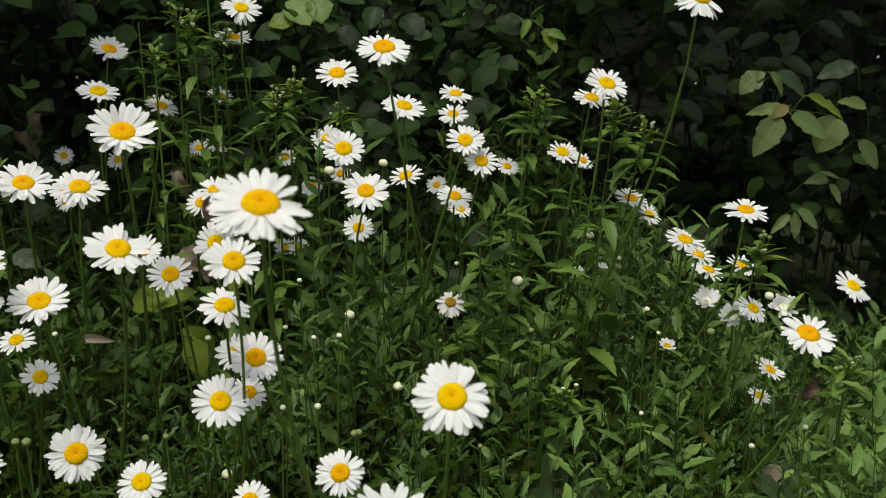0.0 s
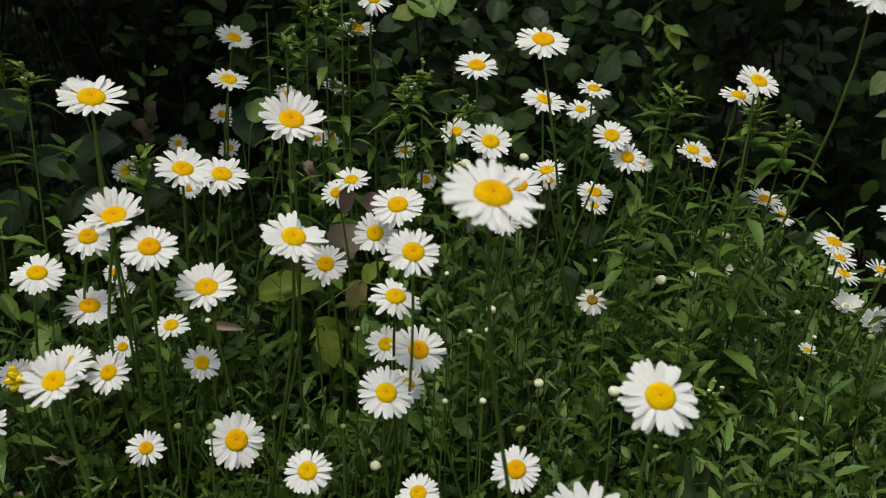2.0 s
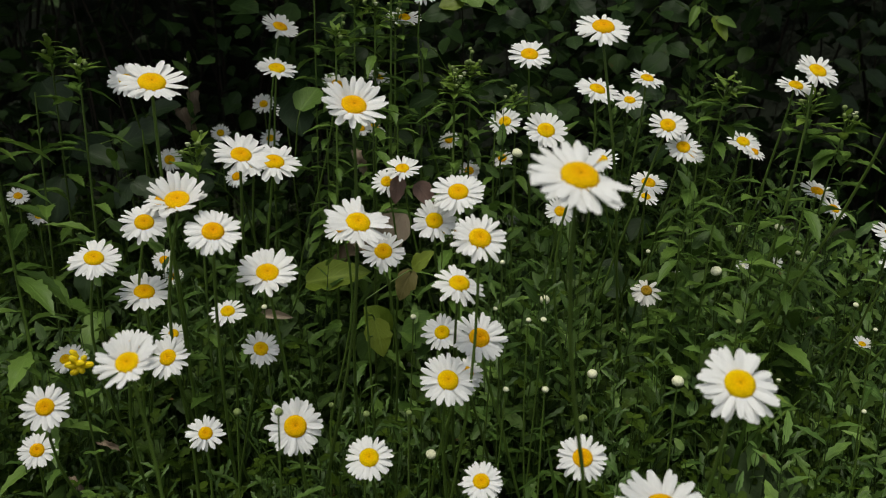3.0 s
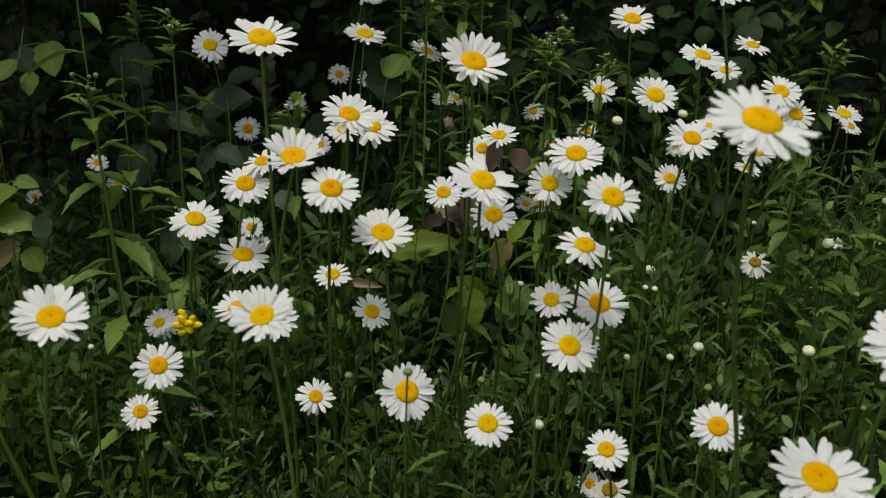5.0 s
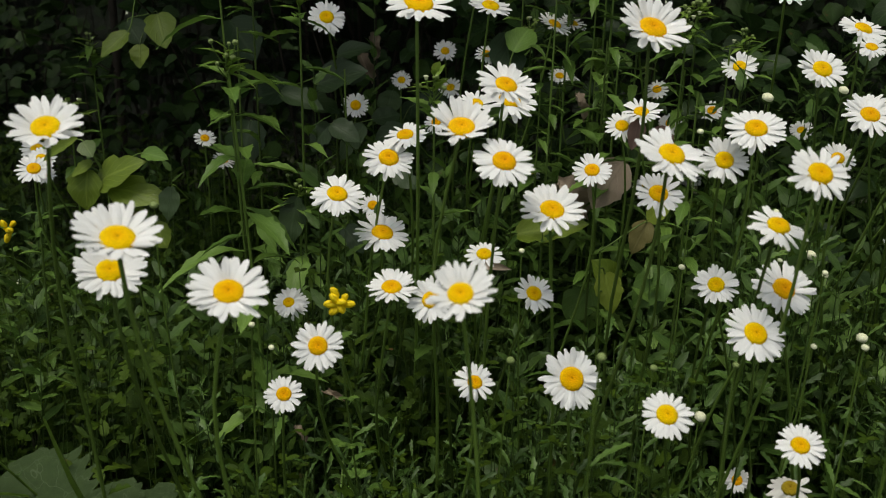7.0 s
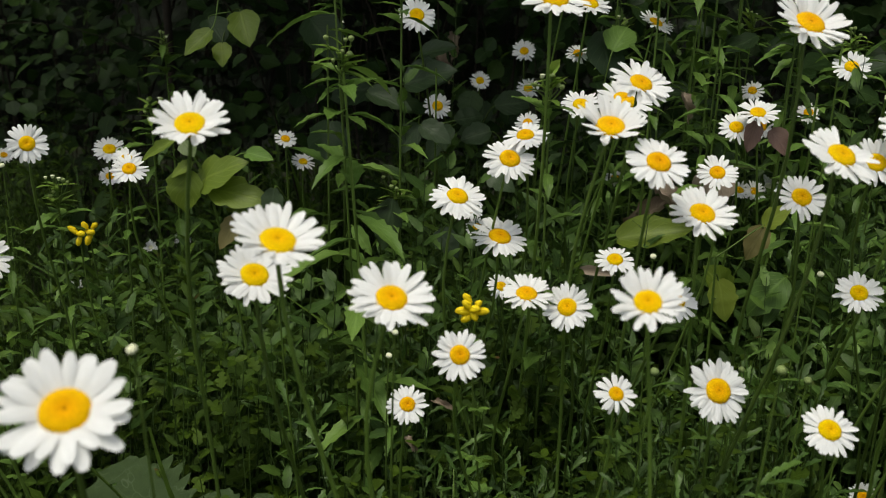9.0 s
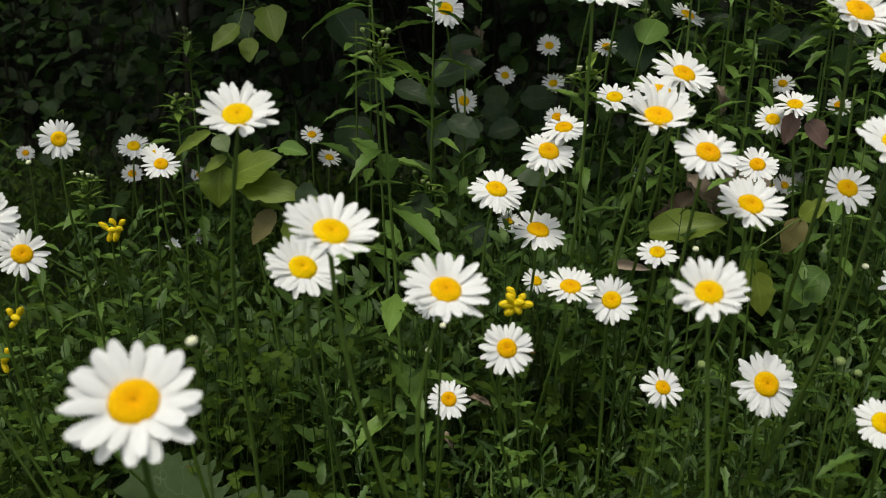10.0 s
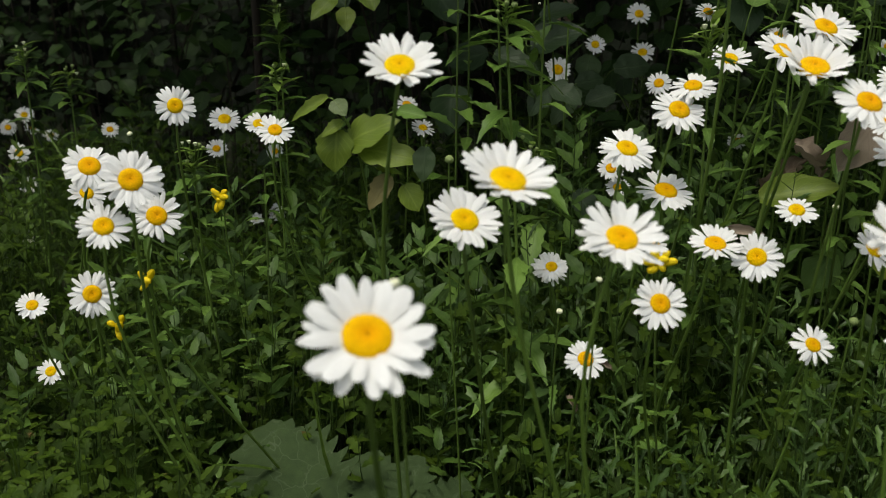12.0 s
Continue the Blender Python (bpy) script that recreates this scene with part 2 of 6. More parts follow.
M_LOW_TALL = leaf_material("shade_leaf", (0.031, 0.069, 0.0105), (0.050, 0.103, 0.0155), (0.082, 0.150, 0.0240), 0.5, 0.28, 6, 0.25)
# clover green dimmed in the same way, for the shade low down
M_CLOVER_DIM = leaf_material("clover_leaf_dimmed", (0.021, 0.044, 0.0028), (0.034, 0.066, 0.0042), (0.054, 0.094, 0.0066), 0.6, 0.28, 2, 0.12)
M_WEED = leaf_material("weed_leaf", (0.056, 0.114, 0.018), (0.090, 0.168, 0.028), (0.130, 0.225, 0.040), 0.45, 0.27, 6, 0.28, True)
M_WEED_TIP = leaf_material("weed_tip_leaf", (0.098, 0.176, 0.024), (0.140, 0.230, 0.034), (0.186, 0.284, 0.046), 0.45, 0.3, 3, 0.28, True)
M_PALE = leaf_material("pale_leaf", (0.072, 0.112, 0.032), (0.104, 0.152, 0.044), (0.138, 0.192, 0.058), 0.48, 0.3, 5, 0.3, True)
M_COARSE = web_material("coarse_leaf", (0.022, 0.042, 0.011), (0.036, 0.064, 0.017), (0.085, 0.115, 0.060))
M_DEAD = leaf_material("dead_leaf", (0.17, 0.130, 0.090), (0.22, 0.175, 0.125), (0.28, 0.225, 0.165), 0.8, 0.15, 5, 0.2, True)
M_DULL = leaf_material("dull_leaf", (0.016, 0.033, 0.012), (0.024, 0.046, 0.016), (0.036, 0.064, 0.021), 0.45, 0.22, 5, 0.28, True)
# wood-edge leaves, also darkened in colour for the shade there
M_UNDER_SHADE = leaf_material("understorey_leaf_shade", (0.009, 0.023, 0.0042), (0.018, 0.041, 0.0072), (0.037, 0.074, 0.0125), 0.5, 0.22, 5, 0.15)
M_TAN = leaf_material("yellowing_leaf", (0.10, 0.095, 0.028), (0.14, 0.125, 0.040), (0.17, 0.15, 0.055), 0.6, 0.3, 5, 0.25, True)
M_RUST = leaf_material("withered_leaf", (0.090, 0.052, 0.040), (0.125, 0.075, 0.058), (0.16, 0.10, 0.080), 0.6, 0.2, 5, 0.3, True)
M_GRASS = leaf_material("grass_blade", (0.042, 0.088, 0.012), (0.070, 0.134, 0.018), (0.112, 0.188, 0.028), 0.5, 0.3, 1)
M_TWIG = plain_material("twig_bark", (0.010, 0.008, 0.005), (0.035, 0.026, 0.017), 0.8, 90, 0.6, 0.0015)
M_SOIL = plain_material("mossy_soil", (0.008, 0.007, 0.004), (0.028, 0.042, 0.012), 0.95, 30, 0.9, 0.02)
# invented pale ground, bright enough to pass for sky specks through the gaps
M_SPECK_GROUND = plain_material("pale_speck_ground", (0.42, 0.44, 0.30), (0.62, 0.64, 0.50), 0.9, 3, 0.5, 0.1)
# near-black colour stands in for deep shade behind the hedge
M_WOOD_SHADE = plain_material("wood_shade_sheet", (0.002, 0.004, 0.0015), (0.008, 0.014, 0.005), 0.95, 4, 0.8, 0.2)


# ---- mesh helpers ----
def mesh_from(name, verts, quads, uvs, material, smooth=True):
    """One mesh from arrays of vertices, quads and a texture place per vertex."""
    me = bpy.data.meshes.new(name)
    verts, quads = np.asarray(verts, np.float32), np.asarray(quads, np.int32)
    me.vertices.add(len(verts))
    me.vertices.foreach_set("co", verts.ravel())
    me.loops.add(quads.size)
    me.loops.foreach_set("vertex_index", quads.ravel())
    me.polygons.add(len(quads))
    me.polygons.foreach_set("loop_start", np.arange(0, quads.size, 4, dtype=np.int32))
    me.polygons.foreach_set("use_smooth", np.full(len(quads), smooth))
    layer = me.uv_layers.new(name="UVMap")
    layer.data.foreach_set("uv", np.asarray(uvs, np.float32)[quads.ravel()].ravel())
    me.materials.append(material)
    me.update(calc_edges=True)
    me.validate()
    return me


def blade(rows, cup=0.15, arch=0.15, wave=0.0, seed=0):
    """A leaf of unit length along +y: rows of (place along, half width). cup: how far its sides rise; arch: how far it bends down."""
    rng = np.random.default_rng(seed)
    verts, uvs = [], []
    for v, w in rows:
        drop = -arch * v * v + wave * rng.normal() * 0.5
        for s in (-1, -0.5, 0, 0.5, 1):
            lift = cup * abs(s) * w * 1.4 + wave * rng.normal() * abs(s)
            verts.append((s * w, v, drop + lift))
            uvs.append((0.5 + 0.5 * s, v))
    quads = [(5 * a + b, 5 * a + b + 1, 5 * a + b + 6, 5 * a + b + 5) for a in range(len(rows) - 1) for b in range(4)]
    return np.array(verts), np.array(quads), np.array(uvs)


def slim(t):
    """The same leaf with three columns in place of five."""
    verts, _, uvs = t
    keep = np.array([k for k in range(len(verts)) if k % 5 in (0, 2, 4)])
    n = len(keep) // 3
    quads = [(3 * a + b, 3 * a + b + 1, 3 * a + b + 4, 3 * a + b + 3) for a in range(n - 1) for b in range(2)]
    return verts[keep], np.array(quads), uvs[keep]


def round_leaf(seed, point=0.1, count=11):
    rng = np.random.default_rng(40 + seed)
    rows = [(v, 0.46 * math.sin(math.pi * min(1, (v * 0.93 + 0.04))) ** 0.62 * (1 - point * v) * (1 + 0.035 * rng.normal())) for v in np.linspace(0, 1, count)]
    rows[-1] = (1.04, 0.004)
    v, q, u = blade(rows, 0.10 + 0.1 * (seed % 3), 0.06 + 0.06 * (seed % 4), 0.016, seed)
    for k in range(1, count - 1):
        for side in (0, 4):  # uneven margin with a bite here and there
            v[5 * k + side, 0] *= rng.uniform(0.92, 1.05) * (0.74 if rng.random() < 0.09 else 1)
    return v, q, u


def lance_leaf(seed, width=0.12, teeth=0.25, count=9):
    rows = []
    for k, v in enumerate(np.linspace(0, 1, count)):
        w = width * math.sin(math.pi * min(1, 0.08 + v * 0.92)) ** 0.8
        rows.append((v - (0.02 if k % 2 else 0), w * (1 + (teeth if k % 2 else -teeth * 0.3))))
    rows[-1] = (1.02, 0.003)
    return blade(rows, 0.25, 0.10 + 0.12 * (seed % 4), 0.008, seed)


def weed_blade(seed):
    """Stalked lance leaf with a few forward teeth past its middle and a drooping tip."""
    rng = np.random.default_rng(80 + seed)
    rows = []
    for k, v in enumerate(np.linspace(0, 1, 14)):
        w = 0.012 + 0.145 * math.sin(math.pi * min(1, max(0, (v - 0.04) / 0.97)) ** 0.85) ** 1.15
        tooth = 1 + (rng.uniform(0.12, 0.34) if k in (5, 7, 9, 11) else -0.04)
        rows.append((v, w * tooth))
    rows[-1] = (1.02, 0.003)
    return blade(rows, 0.3, 0.16 + 0.14 * (seed % 4), 0.010, seed)


def daisy_leaf(seed, count=11):
    """Narrow, a little broader towards its tip, with pointed forward teeth that differ from side to side."""
    rng = np.random.default_rng(60 + seed)
    rows = []
    for k, v in enumerate(np.linspace(0, 1, count)):
        rows.append((v, (0.034 + 0.050 * v ** 0.9) * (1 - 0.55 * max(0, v - 0.75) / 0.25)))
    rows[0], rows[-1] = (0, 0.050), (1.02, 0.006)
    v, q, u = blade(rows, 0.3, -0.05 + 0.16 * (seed % 5), 0.006, seed)
    for side, first in ((0, seed % 2), (4, 1 - seed % 2)):
        for k in range(2 + first, count - 1, 2):
            v[5 * k + side, 0] *= rng.uniform(1.5, 2.1)
            v[5 * k + side, 1] += 0.05
    v[:, 0] += rng.uniform(-0.12, 0.12) * v[:, 1] ** 2
    return v, q, u


def grass_leaf(seed):
    rows = [(v, 0.022 * (1 - v) ** 0.6 + 0.0015) for v in np.linspace(0, 1, 7)]
    return blade(rows, 0.3, 0.15 + 0.15 * (seed % 4), 0.004, seed)


def oval_leaf(seed):
    rows = [(v, 0.27 * math.sin(math.pi * min(1, 0.05 + 0.93 * v)) ** 0.7) for v in np.linspace(0, 1, 6)]
    rows[-1] = (1.0, 0.03)
    return blade(rows, 0.18, 0.12, 0.01, seed)


def toothed_leaf(seed, width=0.36, count=17):
    rows = []
    for k, v in enumerate(np.linspace(0, 1, count)):
        w = width * math.sin(math.pi * min(1, 0.10 + 0.9 * v ** 0.85)) ** 0.75
        rows.append((v, w * (1.12 if k % 2 else 0.9)))
    rows[-1] = (1.03, 0.004)
    return blade(rows, 0.14, 0.12, 0.012, seed)


def lobed_leaf(seed):
    """Soft leaf cut into a few forward lobes on each side."""
    rng = np.random.default_rng(120 + seed)
    rows = []
    for k, v in enumerate(np.linspace(0, 1, 10)):
        w = 0.36 * math.sin(math.pi * min(1, 0.06 + 0.90 * v ** 0.8)) ** 0.8
        rows.append((v, w * (0.38, 1.05, 0.80)[k % 3] * rng.uniform(0.85, 1.15)))
    rows[-1] = (1.03, 0.03)
    v, q, u = blade(rows, 0.15, 0.05 + 0.1 * (seed % 4), 0.012, seed)
    for k in range(1, 9):
        if k % 3:
            v[[5 * k, 5 * k + 4], 1] += 0.09
    return v, q, u


def petal_blade(seed):
    rng = np.random.default_rng(seed)
    tip = 0.075 + 0.015 * rng.random()
    rows = [(0, 0.052), (0.12, 0.070), (0.32, 0.086), (0.55, 0.094), (0.72, 0.091), (0.86, 0.074), (0.95, tip * 0.62), (1.0, tip * 0.30)]
    v, q, uv = blade(rows, -0.35 + 0.6 * rng.random(), -0.06 + 0.24 * rng.random(), 0.004, seed)
    v[:, 0] += rng.uniform(-0.05, 0.05) * v[:, 1] ** 2  # a slight sideways bow
    v[5 * 7 + 2][1] -= 0.025  # a shallow notch at the tip
    v[1::5, 2] += 0.018 * np.sin(np.pi * np.clip(v[1::5, 1], 0, 1))  # two ridges
    v[3::5, 2] += 0.018 * np.sin(np.pi * np.clip(v[3::5, 1], 0, 1))
    return v, q, uv


def aim(place, way, up=(0, 0, 1), size=1.0, wide=1.0):
    """Pose of a leaf at place whose length runs along way and whose upper side faces up as far as it can."""
    y = Vector(way).normalized()
    x = y.cross(Vector(up))
    x = x.normalized() if x.length > 1e-4 else Vector((1, 0, 0))
    z = x.cross(y)
    m = Matrix.Identity(4)
    for k, c in enumerate((x * size * wide, y * size, z * size)):
        m[0][k], m[1][k], m[2][k] = c
    m.translation = Vector(place)
    return m


def joined(name, templates, picks, poses, material):
    """Many small blades as one mesh: picks[k] names the template of poses[k]."""
    poses, picks = np.array(poses), np.array(picks)
    vs, qs, us, base = [], [], [], 0
    for t, (v, q, u) in enumerate(templates):
        mine = poses[picks == t]
        if not len(mine):
            continue
        put = np.einsum("nij,vj->nvi", mine[:, :3, :3], v) + mine[:, None, :3, 3]
        vs.append(put.reshape(-1, 3))
        qs.append((q[None] + (base + np.arange(len(mine)) * len(v))[:, None, None]).reshape(-1, 4))
        us.append(np.tile(u, (len(mine), 1)))
        base += len(mine) * len(v)
    return mesh_from(name, np.concatenate(vs), np.concatenate(qs), np.concatenate(us), material)


def tube(points, radii, sides=6):
    """Vertices, quads and texture places of a tapered tube along points."""
    pts = [Vector(p) for p in points]
    verts, uvs, quads = [], [], []
    for k, p in enumerate(pts):
        ahead = (pts[min(k + 1, len(pts) - 1)] - pts[max(k - 1, 0)]).normalized()
        a = ahead.orthogonal() if abs(ahead.x) > 0.9 else ahead.cross(Vector((1, 0, 0)))
        a.normalize()
        b = ahead.cross(a)
        for s in range(sides):
            g = 2 * math.pi * s / sides
            verts.append(p + (a * math.cos(g) + b * math.sin(g)) * radii[k])
            uvs.append((s / sides, k / len(pts)))
    for k in range(len(pts) - 1):
        for s in range(sides):
            t = (s + 1) % sides
            quads.append((k * sides + s, k * sides + t, (k + 1) * sides + t, (k + 1) * sides + s))
    return np.array([tuple(v) for v in verts]), np.array(quads), np.array(uvs)


def merge(pieces):
    vs, qs, us, base = [], [], [], 0
    for v, q, u in pieces:
        vs.append(v), qs.append(np.asarray(q) + base), us.append(u)
        base += len(v)
    return np.concatenate(vs), np.concatenate(qs), np.concatenate(us)


def arc(a, b, c, d, n):
    """n + 1 points along a Bezier curve."""
    a, b, c, d = (Vector(p) for p in (a, b, c, d))
    return [a * (1 - t) ** 3 + b * 3 * t * (1 - t) ** 2 + c * 3 * t * t * (1 - t) + d * t ** 3 for t in (k / n for k in range(n + 1))]


def dome(rings, sides=20):
    """A closed body of revolution from rings of (radius, height), quads only; texture laid flat from above."""
    verts, uvs, quads = [], [], []
    most = max(r for r, _ in rings)
    for r, z in rings:
        for s in range(sides):
            g = 2 * math.pi * s / sides
            verts.append((r * math.cos(g), r * math.sin(g), z))
            uvs.append((0.5 + 0.5 * r / most * math.cos(g), 0.5 + 0.5 * r / most * math.sin(g)))
    for k in range(len(rings) - 1):
        for s in range(sides):
            t = (s + 1) % sides
            quads.append((k * sides + s, k * sides + t, (k + 1) * sides + t, (k + 1) * sides + s))
    return np.array(verts), np.array(quads), np.array(uvs)


def part(name, mesh, parent, m=None, label=""):
    """One mesh object under a thing or a part; m is its pose in the thing's own space."""
    ob = new(name, mesh)
    ob.parent = parent
    if m is not None:
        ob.matrix_basis = m
    return tagged(ob, label) if label else ob


def thing(name, place, label, category, group="", kind=""):
    ob = new(name)
    ob.empty_display_size = 0.02
    ob.location = place
    return tagged(ob, label, category, group, kind)


# ---- daisies ----
PETALS = [mesh_from("petal", *petal_blade(k), M_PETAL) for k in range(11)]
OLD_PETALS = [mesh_from("old_petal", *petal_blade(20 + k), M_OLD_PETAL) for k in range(4)]
DISC_RINGS = ((0.93, -0.12), (1.0, 0.04), (0.97, 0.20), (0.87, 0.34), (0.68, 0.44), (0.44, 0.47), (0.22, 0.42), (0.10, 0.36), (0.001, 0.34))
DISC = mesh_from("disc", *dome(DISC_RINGS, 24), M_DISC)
OLD_DISC = mesh_from("old_disc", *dome([(r, z * 1.2) for r, z in DISC_RINGS], 24), M_OLD_DISC)
PALE_DISC = mesh_from("pale_disc", *dome(DISC_RINGS, 24), M_BUD)
CALYX = mesh_from("calyx", *dome(((0.001, -0.62), (0.22, -0.60), (0.62, -0.48), (0.92, -0.28), (1.04, -0.06), (0.9, -0.02)), 16), M_CALYX)
STEM_LEAVES = [mesh_from("stem_leaf", *slim(daisy_leaf(k)), M_STEM_LEAF) for k in range(5)]


BUDS = []  # places of the buds
HEADS = []  # places of all flower heads, which the plants round them stay below


def stem_points(foot, head, face, n=12, bend=0.05):
    foot, head, face = Vector(foot), Vector(head), Vector(face)
    tall = head - foot
    return arc(foot, foot + Vector((tall.x * 0.15, tall.y * 0.15, tall.z * 0.45)), head - face * bend - Vector((0, 0, 0.25 * tall.z)), head, n)


def daisy(x, y, z, size, el, az, lean=0.0, old=False, petals=0, lift=0.0, half=False, wide=1.0, label="white oxeye daisy with a yellow disc on a slender green stem"):
    """Head at (x, y, z), size across; it faces el degrees above level, az degrees from the near side towards +x. lean: how far its foot stands to +x."""
    rng = random.Random(round(1e4 * (x + 3 * y + 7 * z)))
    face = Vector((math.sin(radians(az)) * math.cos(radians(el)), -math.cos(radians(az)) * math.cos(radians(el)), math.sin(radians(el))))
    foot = Vector((x + lean + rng.uniform(-0.095, 0.095) * min(1, max(0.3, 2.2 * y - 1.1)), y + z * rng.uniform(0.12, 0.42), 0.0))
    HEADS.append((x, y, z))
    ob = thing("daisy", foot, label, "daisy", "daisies")
    head = Vector((x, y, z)) - foot
    turn = face.to_track_quat("Z", "Y").to_matrix().to_4x4() @ pose(0, 0, 0, 0, 0, rng.uniform(0, 360))
    disc_r = size * (0.13 if half else 0.17 if old else rng.uniform(0.182, 0.204))
    here = Matrix.Translation(head) @ turn
    part("disc", PALE_DISC if half else OLD_DISC if old else DISC, ob, here @ Matrix.Diagonal((disc_r, disc_r, disc_r, 1)))
    part("calyx", CALYX, ob, here @ Matrix.Diagonal((disc_r, disc_r, disc_r, 1)))
    count = petals or (rng.randint(31, 35) if size > 0.049 and not half else rng.randint(25, 29))
    long = size / 2 - disc_r * 0.72
    rise = rng.uniform(-1, 14) + lift
    slack, tilt = rng.uniform(0, 360), rng.uniform(0, 7)
    limp = rng.uniform(12, 32) if rng.random() < 0.45 else 0
    limp_at, limp_over = rng.uniform(0, 360), rng.uniform(15, 32)
    for k in range(count):
        g = 360 * k / count + rng.uniform(-3.0, 3.0)
        inner = k % 2
        pitch = rise + tilt * math.cos(radians(g - slack)) + rng.uniform(-6, 6) + 4 * inner - (rng.uniform(15, 60) if old else 0)
        if abs((g - limp_at + 180) % 360 - 180) < limp_over:
            pitch -= limp * rng.uniform(0.5, 1.1)
        s = long * rng.uniform(0.87, 1.06) * (0.95 if inner else 1.01)
        w = size * 0.54 * wide * rng.uniform(0.76, 1.16) * (1.05 if old else 1)
        if half:
            pitch, s, w = rng.uniform(25, 76), s * rng.uniform(0.65, 0.88), w * 1.1
        m = here @ pose(0, 0, disc_r * (-0.02 + 0.13 * inner), 0, 0, g) @ pose(0, disc_r * 0.72, 0, pitch, rng.uniform(-12, 12), rng.uniform(-4, 4)) @ Matrix.Diagonal((w, s, s * 1.2, 1))
        part("petal", rng.choice(OLD_PETALS if old else PETALS), ob, m)
    pts = stem_points((0, 0, -0.01), head - face * disc_r * 0.5, face)
    sway = Vector((rng.uniform(-0.030, 0.030), rng.uniform(-0.02, 0.02), 0))
    kink = Vector((rng.uniform(-0.006, 0.006), rng.uniform(-0.006, 0.006), 0))
    pts = [p + sway * math.sin(math.pi * k / 12) + kink * math.sin(math.pi * k / 4) for k, p in enumerate(pts)]
    thick = 0.0008 + 0.0145 * size
    part("stem", mesh_from("stem", *tube(pts, [thick * (1.15 - 0.25 * k / 12) for k in range(13)]), M_STEM), ob)
    for k in range(rng.randint(1, 3)):
        at = pts[rng.randint(1, 7)]
        g = rng.uniform(0, 2 * math.pi)
        way = Vector((math.cos(g), math.sin(g), rng.uniform(0.5, 1.3)))
        part("leaf", rng.choice(STEM_LEAVES), ob, aim(at, way, size=rng.uniform(0.022, 0.04), wide=1.1))
    return ob

daisy(0.5581, 1.2358, 0.3959, 0.0553, 57, 28, -0.170)
daisy(0.4520, 1.2011, 0.3772, 0.0520, 45, -11, -0.130, half=True, label="half-open cream-white oxeye daisy with petals folded up")
daisy(0.3723, 1.1395, 0.4522, 0.0407, 65, 46, -0.150)
daisy(0.3706, 1.0297, 0.3261, 0.0282, 69, 22, -0.150)
daisy(0.3691, 1.0017, 0.3698, 0.0374, 58, 47, -0.170)
daisy(0.1976, 1.3413, 0.3847, 0.0270, 51, -4, -0.090, half=True, label="half-open cream-white oxeye daisy with petals folded up")
daisy(0.2191, 1.2583, 0.4147, 0.0240, 40, 20, -0.090, half=True, label="half-open cream-white oxeye daisy with petals folded up")
daisy(0.1286, 1.4583, 0.3311, 0.0260, 60, 10, -0.060, half=True, label="half-open cream-white oxeye daisy with petals folded up")
daisy(0.3496, 1.0855, 0.4038, 0.0520, 53, -13, -0.090, half=True, label="half-open cream-white oxeye daisy with petals folded up")
daisy(0.3484, 1.0147, 0.4385, 0.0402, 56, 37, -0.170)
daisy(0.3409, 1.1723, 0.4377, 0.0453, 66, 47, -0.130)
daisy(0.3266, 1.0011, 0.5544, 0.0500, 73, 13, -0.090)
daisy(0.3203, 1.0995, 0.4185, 0.0520, 62, -8, -0.090, half=True, label="half-open cream-white oxeye daisy with petals folded up")
daisy(0.3179, 0.7800, 0.4939, 0.0513, 64, 16, -0.170)
daisy(0.3094, 1.1103, 0.4750, 0.0411, 63, 44, -0.130)
daisy(0.2719, 1.0344, 0.5130, 0.0459, 66, 39, -0.130)
daisy(0.2713, 1.2194, 0.4996, 0.0366, 54, 37, -0.170)
daisy(0.2645, 1.0538, 0.3788, 0.0234, 66, 17, -0.130, lift=30, label="small half-open white oxeye daisy")
daisy(0.2466, 0.9424, 0.7755, 0.0540, 65, 21, -0.110, lift=-32)
daisy(0.2437, 1.2070, 0.5239, 0.0449, 68, 19, -0.110)
daisy(0.2026, 1.3648, 0.5469, 0.0350, 52, 30, -0.150)
daisy(0.1821, 1.0685, 0.6833, 0.0505, 54, 26, -0.150)
daisy(0.1713, 1.1021, 0.6642, 0.0440, 63, 18, -0.090)
daisy(0.1599, 1.2625, 0.5756, 0.0460, 57, 21, -0.150)
daisy(0.0810, 1.1856, 0.5700, 0.0316, 55, 22, -0.110)
daisy(0.0428, 1.0477, 0.6004, 0.0392, 46, 2, -0.003)
daisy(0.0245, 1.0489, 0.6234, 0.0442, 47, 3, -0.039)
daisy(0.0215, 1.1436, 0.5240, 0.0321, 62, 25, -0.011)
daisy(0.0151, 1.1601, 0.6633, 0.0430, 67, 22, 0.010)
daisy(0.0137, 1.2922, 0.6226, 0.0426, 63, 9, 0.048)
daisy(0.0135, 1.0807, 0.5531, 0.0434, 63, 17, -0.038)
daisy(0.0083, 1.0036, 0.4497, 0.0365, 50, -1, -0.011, old=True, label="faded greyish oxeye daisy with a brownish disc")
daisy(0.0062, 0.5944, 0.5167, 0.0561, 48, -1, 0.001)
daisy(-0.0101, 1.4811, 0.4880, 0.0354, 45, -18, -0.036)
daisy(-0.0374, 0.5910, 0.4240, 0.0660, 62, 3, 0.031)
daisy(-0.0425, 1.0724, 0.5791, 0.0403, 61, -22, 0.018)
daisy(-0.0461, 1.1267, 0.6523, 0.0526, 62, 32, 0.024)
daisy(-0.0590, 0.9706, 0.7280, 0.0562, 60, 7, -0.025)
daisy(-0.0786, 0.9503, 0.5859, 0.0498, 50, 6, -0.011)
daisy(-0.0824, 0.6903, 0.4085, 0.0414, 47, -6, -0.027)
daisy(-0.0904, 0.9868, 0.5387, 0.0340, 45, 6, -0.015)
